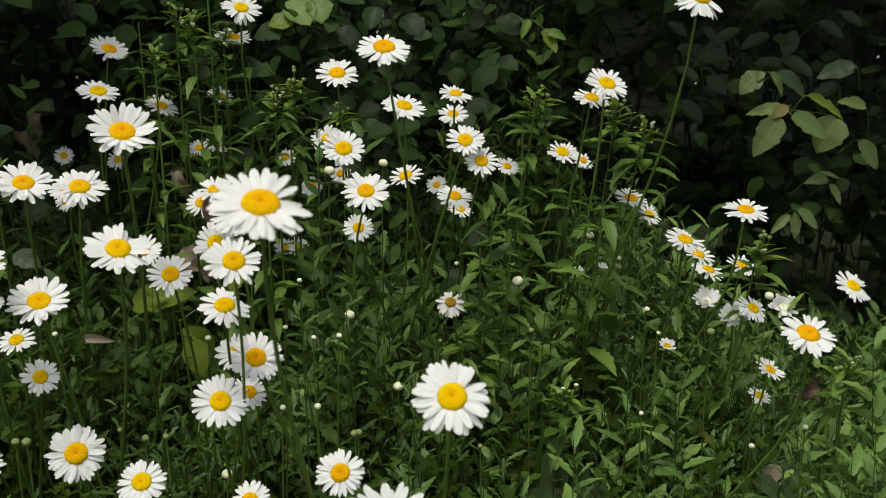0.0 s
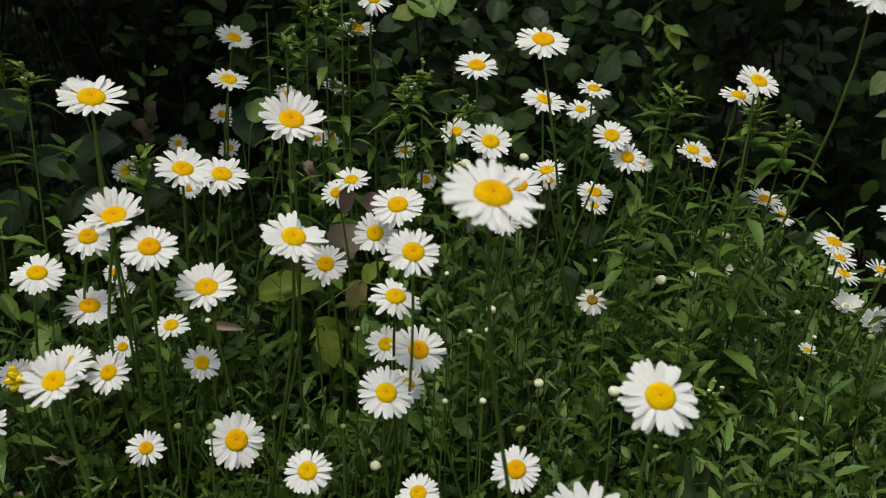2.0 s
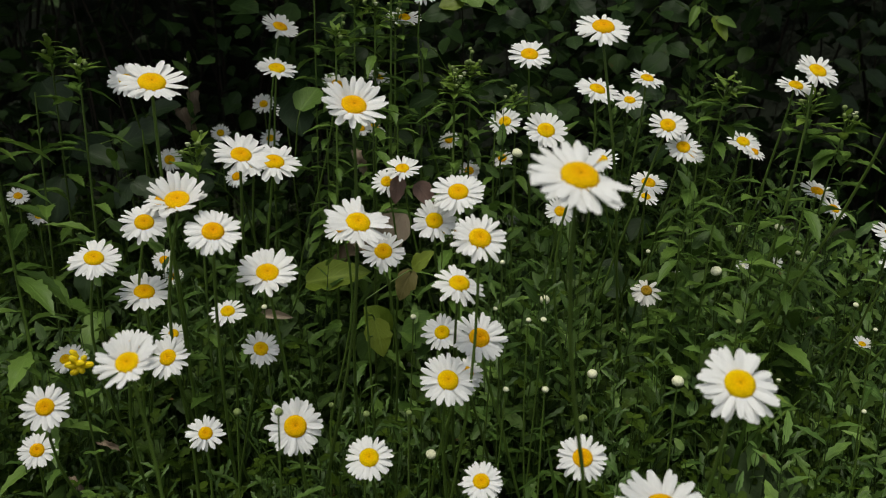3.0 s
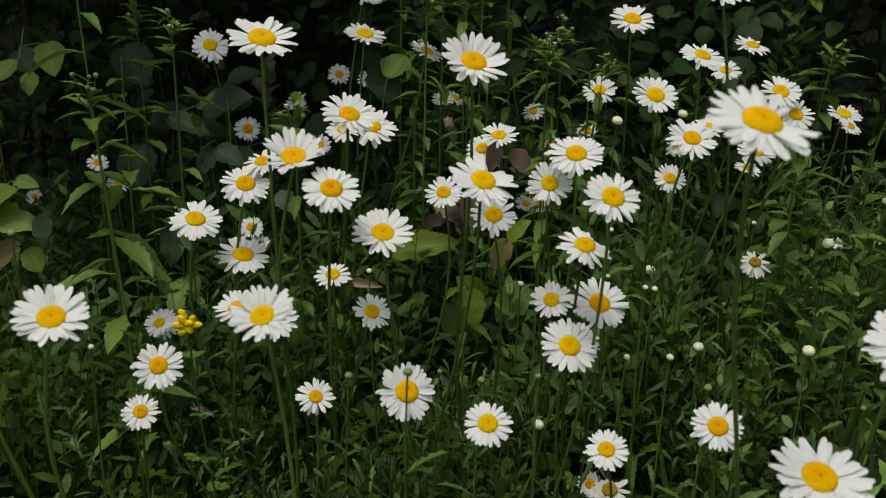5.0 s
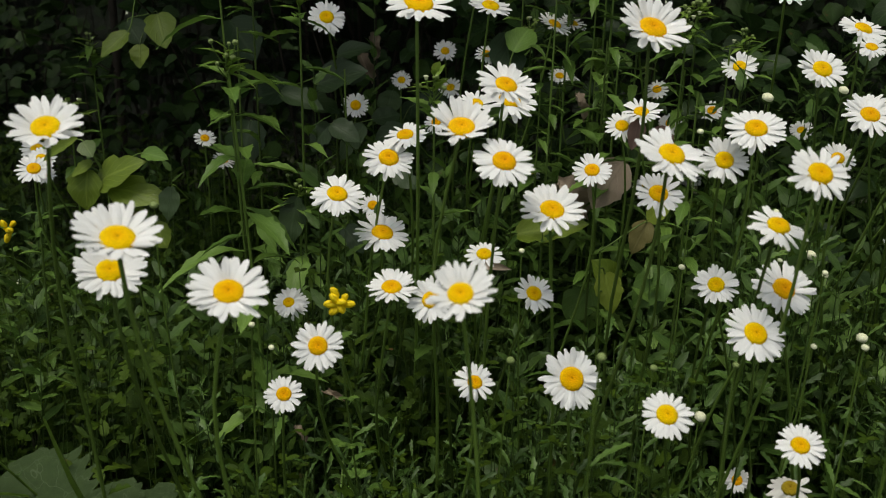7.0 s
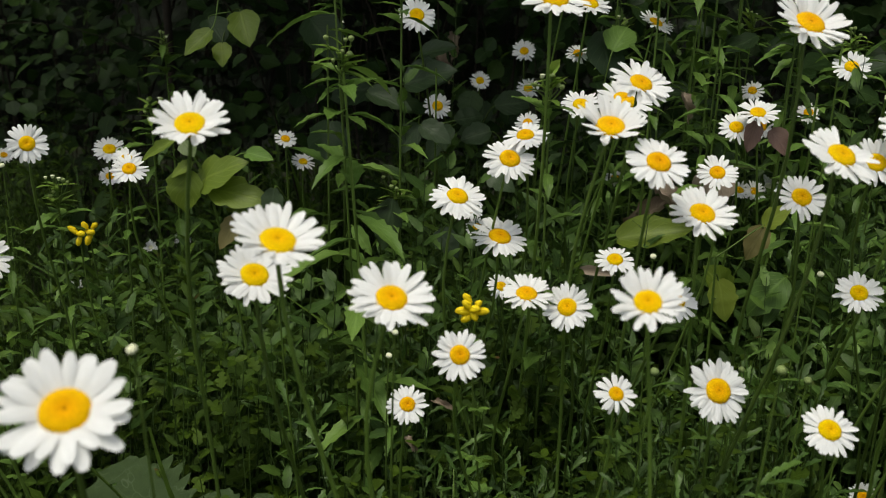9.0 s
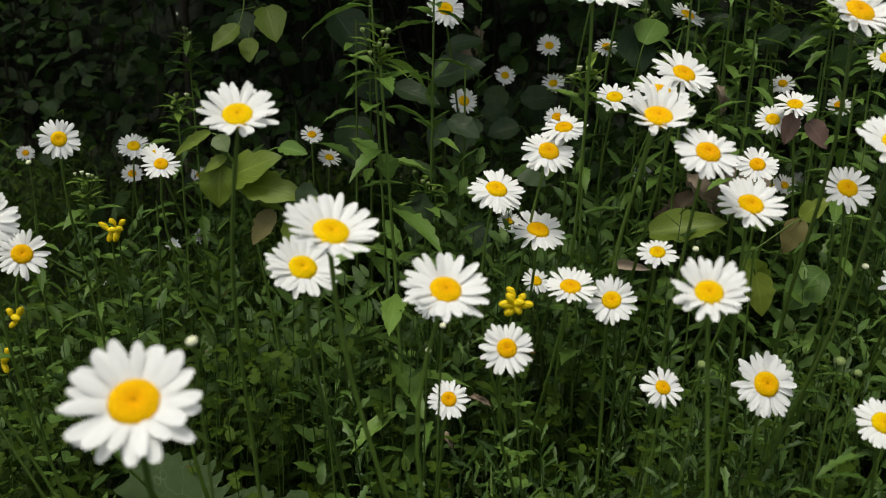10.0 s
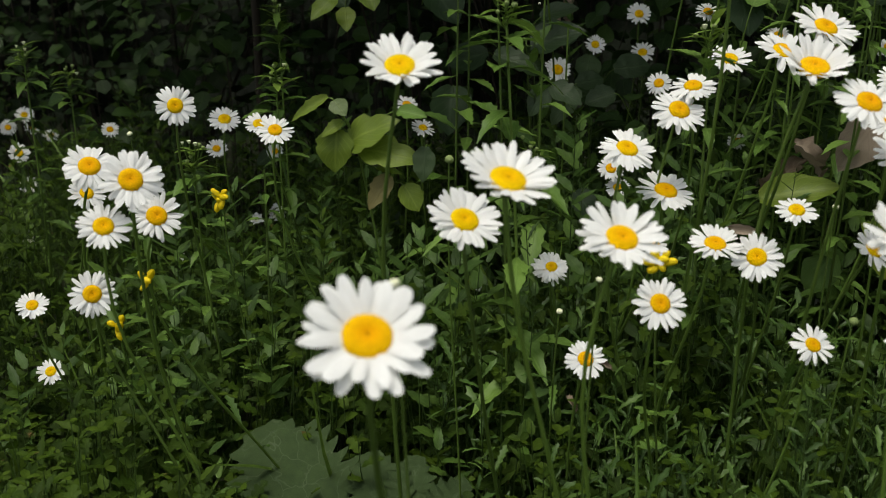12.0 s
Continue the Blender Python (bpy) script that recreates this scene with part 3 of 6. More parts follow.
daisy(-0.1078, 1.0218, 0.6181, 0.0495, 47, 11, 0.047)
daisy(-0.1088, 0.5547, 0.6584, 0.0629, 60, 21, 0.019)
daisy(-0.1254, 1.1416, 0.6889, 0.0521, 58, 10, 0.013)
daisy(-0.1337, 1.6778, 0.3592, 0.0520, 30, -9, 0.023, half=True, label="half-open cream-white oxeye daisy with petals folded up")
daisy(-0.1500, 0.9556, 0.2029, 0.0302, 39, -10, 0.034, lift=20, label="half-open white oxeye daisy on a green stem")
daisy(-0.1506, 1.2274, 0.5987, 0.0428, 45, -9, 0.046)
daisy(-0.1509, 0.7612, 0.3080, 0.0400, 63, -17, 0.011, old=True, label="faded oxeye daisy with ragged drooping petals")
daisy(-0.1522, 1.3950, 0.5223, 0.0327, 39, -11, 0.043)
daisy(-0.1617, 0.7136, 0.3707, 0.0376, 56, 1, -0.040)
daisy(-0.1685, 0.8005, 0.4638, 0.0511, 44, 19, 0.020)
daisy(-0.1693, 0.7400, 0.5710, 0.0468, 46, 15, -0.028, lift=4)
daisy(-0.1802, 0.8161, 0.4234, 0.0378, 58, 28, -0.011)
daisy(-0.1861, 0.7697, 0.5233, 0.0460, 63, 19, 0.005)
daisy(-0.1928, 0.8652, 0.5814, 0.0513, 53, 3, 0.034)
daisy(-0.1937, 0.7641, 0.4376, 0.0511, 46, 16, 0.016)
daisy(-0.2020, 1.4373, 0.4943, 0.0352, 37, 9, -0.005)
daisy(-0.2023, 1.4517, 0.4911, 0.0323, 41, -1, -0.025)
daisy(-0.2065, 0.8865, 0.4355, 0.0414, 44, -6, -0.019)
daisy(-0.2149, 0.8701, 0.5525, 0.0436, 36, 5, 0.022)
daisy(-0.2151, 1.3653, 0.4168, 0.0340, 46, 11, 0.034)
daisy(-0.2306, 1.3799, 0.5494, 0.0321, 44, -8, 0.022)
daisy(-0.2348, 1.3623, 0.4176, 0.0340, 56, 13, 0.049)
daisy(-0.2578, 0.7338, 0.3767, 0.0427, 50, 10, 0.041)
daisy(-0.2651, 0.8871, 0.5162, 0.0447, 45, 9, -0.028)
daisy(-0.2663, 1.2938, 0.7619, 0.0534, 55, 30, 0.034)
daisy(-0.2698, 1.1041, 0.5566, 0.0452, 64, -5, -0.005)
daisy(-0.2709, 0.7651, 0.5741, 0.0573, 54, 25, -0.031, lift=6)
daisy(-0.2813, 1.3771, 0.2092, 0.0340, 28, -14, 0.005)
daisy(-0.2868, 0.8469, 0.6602, 0.0633, 53, 24, 0.029, lift=18)
daisy(-0.2887, 1.1120, 0.5392, 0.0391, 46, -1, -0.028)
daisy(-0.2978, 1.3799, 0.7206, 0.0504, 66, 18, 0.001)
daisy(-0.3216, 0.9859, 0.5136, 0.0423, 50, -4, -0.013)
daisy(-0.3318, 0.7828, 0.3785, 0.0529, 37, 15, -0.017)
daisy(-0.3501, 1.5056, 0.6253, 0.0444, 66, 53, 0.029)
daisy(-0.3505, 1.4573, 0.5545, 0.0379, 53, 64, -0.035)
daisy(-0.3570, 0.7993, 0.5170, 0.0555, 58, 19, 0.005, lift=10)
daisy(-0.3638, 1.4076, 0.5585, 0.0343, 54, 10, 0.029)
daisy(-0.3677, 0.8081, 0.4420, 0.0362, 44, 26, -0.004)
daisy(-0.3728, 1.2621, 0.6370, 0.0457, 60, 52, -0.019)
daisy(-0.3959, 0.7729, 0.5603, 0.0506, 51, 22, 0.011)
daisy(-0.3972, 1.4438, 0.4073, 0.0305, 54, -14, 0.042)
daisy(-0.4112, 1.0569, 0.5684, 0.0618, 63, 32, -0.026)
daisy(-0.4059, 0.9038, 0.6027, 0.0569, 56, 32, 0.018)
daisy(-0.4085, 0.6073, 0.5079, 0.0484, 53, -2, 0.013, lift=18)
daisy(-0.4112, 0.7717, 0.3731, 0.0355, 50, 28, 0.006)
daisy(-0.4161, 0.8721, 0.4539, 0.0373, 61, 4, -0.001)
daisy(-0.4321, 0.7927, 0.5812, 0.0590, 62, 10, 0.000, lift=26)
daisy(-0.4544, 1.1316, 0.5520, 0.0480, 60, 4, -0.009)
daisy(-0.4529, 1.2585, 0.6559, 0.0559, 65, 28, 0.026)
daisy(-0.4544, 0.8071, 0.4300, 0.0430, 42, -7, -0.025)
daisy(-0.4628, 1.3484, 0.5902, 0.0329, 49, 15, 0.024)
daisy(-0.4752, 1.3781, 0.7039, 0.0556, 59, 47, -0.039)
daisy(-0.4843, 0.8897, 0.6713, 0.0660, 59, 28, 0.025)
daisy(-0.4880, 0.8017, 0.4401, 0.0448, 69, 12, -0.021)
daisy(-0.5041, 0.9509, 0.5449, 0.0449, 65, -8, -0.031)
daisy(-0.5162, 0.9295, 0.5260, 0.0501, 48, 26, -0.031)
daisy(-0.5199, 1.2848, 0.5049, 0.0340, 37, -5, 0.032)
daisy(-0.5220, 0.9314, 0.4501, 0.0550, 66, 30, -0.037)
daisy(-0.5238, 1.0142, 0.3733, 0.0312, 50, 23, 0.035)
daisy(-0.5318, 0.7227, 0.4156, 0.0420, 39, 19, 0.038)
daisy(-0.5357, 1.5515, 0.5168, 0.0394, 45, -5, -0.040)
daisy(-0.5438, 1.6561, 0.2814, 0.0338, 25, 7, -0.018, half=True, label="half-open cream-white oxeye daisy with petals folded up")
daisy(-0.5451, 1.5485, 0.5736, 0.0381, 36, 7, -0.033)
daisy(-0.5603, 0.9028, 0.4936, 0.0538, 60, 32, -0.009)
daisy(-0.5638, 1.1328, 0.4042, 0.0289, 54, -0, 0.003)
daisy(-0.5645, 0.6196, 0.4929, 0.0568, 59, 26, 0.010, lift=18)
daisy(-0.5727, 1.1310, 0.4262, 0.0314, 38, 13, 0.028)
daisy(-0.5838, 0.7987, 0.3336, 0.0367, 45, 20, -0.021)
daisy(-0.6066, 1.5070, 0.5306, 0.0323, 34, 10, -0.007)
daisy(-0.6246, 0.9535, 0.3620, 0.0340, 53, 6, 0.041)
daisy(-0.6273, 0.9712, 0.3545, 0.0382, 45, 22, -0.029)
daisy(-0.6346, 0.6094, 0.5275, 0.0636, 63, 36, 0.020, lift=16)
daisy(-0.6542, 1.3983, 0.5045, 0.0402, 32, 18, -0.027)
daisy(-0.6669, 1.2824, 0.6340, 0.0505, 39, 16, 0.029)
daisy(-0.6684, 0.6611, 0.4869, 0.0528, 55, 34, 0.020, lift=12)
daisy(-0.6740, 0.4256, 0.4979, 0.0632, 54, 23, 0.040, lift=20, petals=30, wide=1.22)
daisy(-0.7158, 0.6756, 0.5856, 0.0573, 55, 12, 0.030, lift=28)
daisy(-0.7823, 1.6022, 0.1080, 0.0328, 42, 23, -0.026)
daisy(-0.8315, 1.3316, 0.4264, 0.0349, 60, 30, -0.030)
daisy(-0.8499, 1.3111, 0.4610, 0.0328, 53, 28, -0.013)
daisy(-0.9250, 1.0025, 0.4769, 0.0404, 48, 22, 0.055)
daisy(-0.9413, 0.7213, 0.4866, 0.0521, 34, 31, 0.055)
daisy(-0.9579, 0.7907, 0.4378, 0.0461, 37, 40, 0.055)
daisy(-0.9592, 0.7062, 0.4519, 0.0430, 45, 34, 0.055)
daisy(-0.9957, 1.1389, 0.4572, 0.0380, 52, 24, 0.050)
daisy(-1.0100, 0.7637, 0.3716, 0.0430, 28, 37, 0.055)
daisy(-1.0235, 0.9766, 0.5031, 0.0445, 19, 27, 0.055)
daisy(-1.0800, 0.8965, 0.4525, 0.0538, 46, 35, 0.055)
daisy(-1.1384, 0.8635, 0.3137, 0.0324, 49, 20, 0.055)
daisy(-1.1384, 1.3710, 0.4187, 0.0484, 51, 26, 0.050)
daisy(-1.1580, 1.5282, 0.2205, 0.0338, 39, 27, 0.050, half=True, label="half-open cream-white oxeye daisy with petals folded up")
daisy(-1.1628, 1.0231, 0.3897, 0.0430, 47, 49, 0.055)
daisy(-1.1668, 1.0285, 0.4194, 0.0430, 22, 32, 0.055)
daisy(-1.2082, 0.9838, 0.1801, 0.0335, 46, 11, 0.120)
daisy(-1.2222, 1.8048, 0.2813, 0.0340, 21, 21, 0.050)
daisy(-1.2222, 1.5266, 0.3404, 0.0371, 44, 26, 0.050)
daisy(-1.2405, 1.8427, 0.1436, 0.0520, 25, 21, 0.050, half=True, label="half-open cream-white oxeye daisy with petals folded up")
daisy(-1.3247, 1.5731, 0.1235, 0.0338, 52, 33, 0.050, half=True, label="half-open cream-white oxeye daisy with petals folded up")
daisy(-1.4270, 1.5527, 0.3593, 0.0312, 40, 33, 0.050)
daisy(-1.7202, 1.7213, 0.0922, 0.0520, 36, 37, 0.050, half=True, label="half-open cream-white oxeye daisy with petals folded up")
daisy(-1.7578, 1.7737, 0.2581, 0.0430, 21, 36, 0.050)
daisy(-1.8639, 1.9630, 0.3007, 0.0430, 42, 39, 0.050)
daisy(-1.8969, 1.9972, 0.1307, 0.0430, 42, 39, 0.050)
daisy(-2.0326, 2.1413, 0.2346, 0.0430, 31, 38, 0.050)
daisy(-2.0570, 2.3552, 0.1750, 0.0430, 42, 37, 0.050)
daisy(-2.0946, 2.3357, 0.1997, 0.0430, 32, 36, 0.050)


# ---- buds, weeds, saplings ----
def folded(body, folds=9, deep=0.07):
    """The same body with folded petals as ridges round it."""
    v, q, u = body
    turn = np.arctan2(v[:, 1], v[:, 0])
    grow = 1 + deep * np.cos(folds * turn) * np.clip(v[:, 2] + 0.3, 0, 1)
    v[:, 0] *= grow
    v[:, 1] *= grow
    return v, q, u


BUD = mesh_from("bud_head", *folded(dome(((0.001, -0.75), (0.5, -0.6), (0.88, -0.2), (1.0, 0.2), (0.88, 0.58), (0.55, 0.84), (0.25, 0.82), (0.001, 0.70)), 30)), M_BUD)
CUP = mesh_from("bud_cup", *dome(((0.001, -0.8), (0.55, -0.66), (0.93, -0.32), (1.03, -0.08), (0.98, -0.05)), 14), M_CALYX)
GREEN_BUD = mesh_from("green_bud", *dome(((0.001, -0.8), (0.55, -0.6), (0.9, -0.15), (1.0, 0.3), (0.7, 0.75), (0.001, 0.95)), 10), M_GREEN_BUD)
WEED_LEAVES = [mesh_from("weed_leaf", *weed_blade(k), M_WEED) for k in range(6)]
WEED_TIPS = [mesh_from("weed_tip_leaf", *slim(lance_leaf(k, 0.13, 0.1)), M_WEED_TIP) for k in range(3)]
FLOWERLET = mesh_from("small_aster_head", *dome(((0.001, -0.9), (0.5, -0.7), (0.7, 0.0), (1.0, 0.35), (0.7, 0.5), (0.001, 0.45)), 12), M_BUD)


def daisy_bud(x, y, z, size, green=False, lean=0.0):
    rng = random.Random(round(1e4 * (x + 3 * y + 7 * z)))
    foot = Vector((x + lean + rng.uniform(-0.02, 0.02), y + rng.uniform(0.0, 0.05), 0))
    BUDS.append((x, y, z))
    label = "unopened green daisy bud on a thin stem" if green else "round cream-white daisy bud on a thin green stem"
    ob = thing("daisy_bud", foot, label, "flower bud", "daisy buds")
    head = Vector((x, y, z)) - foot
    face = Vector((rng.uniform(-0.3, 0.3), -0.4, 1)).normalized()
    here = Matrix.Translation(head) @ face.to_track_quat("Z", "Y").to_matrix().to_4x4() @ Matrix.Diagonal((size / 2, size / 2, size / 2, 1))
    part("bud_head", GREEN_BUD if green else BUD, ob, here)
    part("calyx", CUP, ob, here)
    pts = stem_points((0, 0, -0.01), head - face * size * 0.3, face, 9, 0.02)
    part("stem", mesh_from("bud_stem", *tube(pts, [0.0012 - 0.00005 * k for k in range(10)], 5), M_STEM), ob)
    for k in range(rng.randint(2, 4)):
        g = rng.uniform(0, 6.3)
        part("leaf", rng.choice(STEM_LEAVES), ob, aim(pts[rng.randint(2, 7)], (math.cos(g), math.sin(g), 0.9), size=rng.uniform(0.02, 0.04)))


def tall_weed(x, y, z, dx=0.0, cluster=True, leaf=0.055, gap=0.028, bare=0.25):
    """Upright stalk whose top stands at (x, y, z); dx: how far its foot stands to +x."""
    rng = random.Random(round(1e4 * (x + 3 * y + 7 * z)))
    foot = Vector((x + dx, y + rng.uniform(0.0, 0.04), 0))
    label = "tall green weed stalk with lance leaves and green buds" if cluster else "tall green weed stalk with drooping lance leaves"
    ob = thing("tall_weed", foot, label, "weed", "tall weeds")
    top = Vector((x, y, z)) - foot
    pts = arc((0, 0, -0.01), (top.x * 0.1, top.y * 0.1 + rng.uniform(-0.02, 0.02), z * 0.4), (top.x * 0.7, top.y * 0.7, z * 0.75), top, 16)
    r = rng.uniform(0.0014, 0.0021)
    part("stem", mesh_from("weed_stem", *tube(pts, [r * (1.15 - 0.5 * k / 16) for k in range(17)]), M_STEM), ob)
    at, g = z * bare, rng.uniform(0, 6.3)
    while at < z * 0.99:
        t = at / z
        p = pts[min(15, int(t * 16))].lerp(pts[min(16, int(t * 16) + 1)], t * 16 - int(t * 16))
        way = Vector((math.cos(g), math.sin(g), rng.uniform(-0.25, 0.45)))
        part("leaf", rng.choice(WEED_LEAVES), ob, aim(p, way, size=leaf * rng.uniform(0.7, 1.25) * (1.1 - 0.55 * t), wide=rng.uniform(0.85, 1.15)))
        at += gap * rng.uniform(0.6, 1.4) * (1.1 - 0.35 * t)
        g += 2.4
    if cluster:
        spray = []
        for k in range(rng.randint(6, 8)):
            g, out = rng.uniform(0, 6.3), rng.uniform(0.003, 0.016)
            tip = top + Vector((math.cos(g) * out, math.sin(g) * out, rng.uniform(-0.012, 0.014)))
            base = top + Vector((0, 0, rng.uniform(-0.03, -0.016)))
            spray.append(tube(arc(base, base.lerp(tip, 0.3), tip - Vector((0, 0, 0.006)), tip, 4), [0.0007] * 5, 4))
            big = rng.uniform(0.0021, 0.0032)
            part("bud", GREEN_BUD if rng.random() < 0.85 else FLOWERLET, ob, Matrix.Translation(tip) @ Matrix.Diagonal((big, big, big * 1.1, 1)))
        for k in range(10):  # narrow bracts that stick out between the buds
            g += 2.2
            base = top + Vector((0, 0, rng.uniform(-0.022, 0.004)))
            part("bract", rng.choice(WEED_TIPS), ob, aim(base, (math.cos(g), math.sin(g), rng.uniform(-0.1, 1.0)), size=rng.uniform(0.016, 0.032), wide=1.1))
        for k in range(rng.randint(6, 8)):
            g += 1.9
            base = top + Vector((0, 0, -0.012 - 0.006 * k))
            part("leaf", rng.choice(WEED_TIPS if k < 3 else WEED_LEAVES), ob, aim(base, (math.cos(g), math.sin(g), rng.uniform(0.0, 0.6)), size=rng.uniform(0.022, 0.034) + 0.003 * k, wide=1.15))
        tagged(part("spray", mesh_from("spray", *merge(spray), M_STEM), ob), kind="stuff")
    return ob


ROUND = {}


def blade_mesh(shape, material, k):
    key = (shape, material.name, k)
    if key not in ROUND:
        make = {"round": lambda: round_leaf(k), "pointed": lambda: round_leaf(k, 0.45), "toothed": lambda: toothed_leaf(k), "coarse": lambda: coarse_leaf(k), "curled": lambda: curled_leaf(k)}[shape]
        ROUND[key] = mesh_from(shape + "_leaf", *make(), material)
    return ROUND[key]


def coarse_leaf(seed):
    """Big jagged leaf: coarse pointed teeth of uneven size along a broad, gently buckled blade."""
    rng = np.random.default_rng(seed)
    steps = np.linspace(0, 1, 41)
    v, q, u = blade([(t, 0.47 * math.sin(math.pi * min(1, 0.16 + 0.84 * t ** 0.9)) ** 0.6) for t in steps], 0.12, 0.14, 0.0, seed)
    for side in (0, 4):
        lobe = 1.0
        for k in range(41):
            if k % 5 == 0:
                lobe = rng.uniform(0.85, 1.15)
            v[5 * k + side, 0] *= (0.84, 0.94, 1.04, 1.15, 0.90)[k % 5] * lobe
            v[5 * k + side, 1] += 0.02 if k % 5 == 3 else 0
    v[-5:, 0] *= 0.05
    for k, p in enumerate(v):
        v[k][2] += 0.05 * noise.noise(Vector(p) * 4 + Vector((seed, 0, 0)))
    return v, q, u


def curled_leaf(seed):
    """Dry leaf, rolled in along its midrib, crumpled and torn at the margin."""
    rng = np.random.default_rng(seed)
    v, q, u = round_leaf(seed, 0.4, 15)
    for k in range(1, 14):
        for side in (0, 4):
            v[5 * k + side, 0] *= rng.uniform(0.82, 1.1)
    turn = v[:, 0] * 3.4 + 0.6
    v[:, 0] = np.sin(turn) / 3.4 + 0.07 * np.sin(v[:, 1] * 6)
    v[:, 2] += (1 - np.cos(turn)) / 2.2 + 0.2 * np.sin(v[:, 1] * 4.5 + 0.6)
    for k, p in enumerate(v):
        v[k] = p + 0.13 * np.array(noise.noise_vector(Vector(p) * 4 + Vector((seed, 0, 0)))) + 0.05 * np.array(noise.noise_vector(Vector(p) * 11))
    return v, q, u


def plant(name, label, category, foot, crown, group=""):
    """A stem from foot to crown; leaves are added with leaf_on()."""
    ob = thing(name, foot, label, category, group)
    foot, crown = Vector(foot), Vector(crown)
    top = crown - foot
    pts = arc((0, 0, 0), top * 0.3 + Vector((0, 0, 0.1 * top.length)), top * 0.75 + Vector((0, 0, 0.12 * top.length)), top, 10)
    part("stem", mesh_from("plant_stem", *tube(pts, [0.0021 - 0.0001 * k for k in range(11)]), M_TWIG if category == "twig" else M_STEM), ob)
    return ob, pts


def leaf_on(made, shape, material, base, way, up, size, wide=1.0):
    """One leaf with its stalk, from the nearest place of the stem."""
    ob, pts = made
    local = Vector(base) - ob.location
    start = min(pts, key=lambda p: (p - local).length)
    if (start - local).length > 0.07:  # too far for a stalk: it springs from a hidden side shoot
        start = local - Vector(way).normalized() * 0.03 + Vector((0, 0.03, -0.05))
    leaf = part("leaf", blade_mesh(shape, material, int(abs(base[0] * 997)) % 5), ob, aim(local, way, up, size, wide))
    v = tube(arc(start, start.lerp(local, 0.4), local - Vector(way).normalized() * 0.01, local + Vector(way).normalized() * 0.002, 5), [0.0009] * 6, 4)
    part("leaf_stalk", mesh_from("leaf_stalk", *v, M_STEM), ob)
    return leaf


def dead_leaf(shape, base, way, up, size, wide=1.0, label="curled brown dead leaf caught among green stems"):
    ob = tagged(new("dead_leaf", blade_mesh(shape, M_RUST if "reddish" in label else M_DEAD, 2)), label, "leaf", "dead leaves")
    ob.matrix_world = aim(base, way, up, size, wide)
    return ob


LOBE = mesh_from("trefoil_flower", *dome(((0.001, -1.0), (0.42, -0.86), (0.72, -0.45), (0.82, 0.05), (0.74, 0.5), (0.42, 0.88), (0.001, 1.0)), 12), M_YELLOW)
LEAFLET = [mesh_from("leaflet", *slim(oval_leaf(k)), M_WEED) for k in range(3)]


def trefoil(x, y, z, size, count=6):
    """Yellow pea-like flowers in a ring at the top of a thin leafy stem."""
    rng = random.Random(round(1e4 * (x + 3 * y)))
    foot = Vector((x + 0.03, y + 0.03, 0))
    ob = thing("trefoil_plant", foot, "yellow trefoil flowers above small green leaflets", "wildflower", "yellow trefoils")
    top = Vector((x, y, z)) - foot
    pts = stem_points((0, 0, 0), top, Vector((0, -0.4, 0.9)), 8, 0.02)
    part("stem", mesh_from("trefoil_stem", *tube(pts, [0.001] * 9, 5), M_STEM), ob)
    for k in range(count + 2):
        g = 2.4 * k + rng.uniform(-0.3, 0.3)
        out = size * 0.40 * math.sqrt((k + 0.4) / (count + 2))
        way = Vector((math.cos(g) + rng.uniform(-0.6, 0.6), -0.35, math.sin(g) + rng.uniform(-0.2, 0.6))).normalized()
        s = size * rng.uniform(0.15, 0.20) * (1.1 if count < 4 else 1)
        flower = part("flower", LOBE, ob, Matrix.Translation(top + Vector((math.cos(g) * out, -0.2 * size + 0.4 * out, math.sin(g) * out))) @ way.to_track_quat("Z", "Y").to_matrix().to_4x4() @ Matrix.Diagonal((s * rng.uniform(0.8, 1.0), s * 0.78, s * rng.uniform(1.1, 1.7), 1)))
        part("banner", LOBE, flower, pose(0, 0.5, 0.35, 40, 0, 0) @ Matrix.Diagonal((0.9, 0.5, 0.7, 1)))
    for k in range(9):
        p = pts[rng.randint(3, 8)]
        g = rng.uniform(0, 6.3)
        for j in (-0.9, 0, 0.9):
            part("leaflet", rng.choice(LEAFLET), ob, aim(p + Vector((math.cos(g), math.sin(g), 0.4)) * 0.012, (math.cos(g + j), math.sin(g + j), 0.35), size=rng.uniform(0.010, 0.016)))


tall_weed(-0.3232, 1.2588, 0.7487, 0, True, 0.06, 0.028, 0.25)
tall_weed(-0.3713, 1.2440, 0.7117, 0.0, True, 0.055, 0.028, 0.25)
tall_weed(-0.3029, 1.2640, 0.8013, 0.0, False, 0.055, 0.028, 0.25)
tall_weed(-0.2162, 1.2246, 0.6533, 0.0, True, 0.055, 0.028, 0.25)
tall_weed(0.1164, 1.1883, 0.6598, -0.06, True, 0.07, 0.028, 0.25)
tall_weed(0.2364, 1.1151, 0.6277, -0.08, True, 0.07, 0.028, 0.25)
tall_weed(0.2127, 1.1730, 0.6427, -0.05, True, 0.07, 0.028, 0.25)
tall_weed(0.3640, 1.0552, 0.5033, -0.05, True, 0.055, 0.028, 0.25)
tall_weed(0.4285, 0.9410, 0.4046, 0.0, True, 0.055, 0.028, 0.25)
tall_weed(0.1324, 0.9558, 0.3659, 0.0, True, 0.055, 0.028, 0.25)
tall_weed(0.0220, 1.0000, 0.4220, 0, False, 0.046, 0.014, 0.45)
tall_weed(0.1078, 1.2829, 0.5994, 0.0, False, 0.055, 0.028, 0.25)
tall_weed(-0.6547, 1.1131, 0.6748, 0, True, 0.08, 0.044, 0.3)
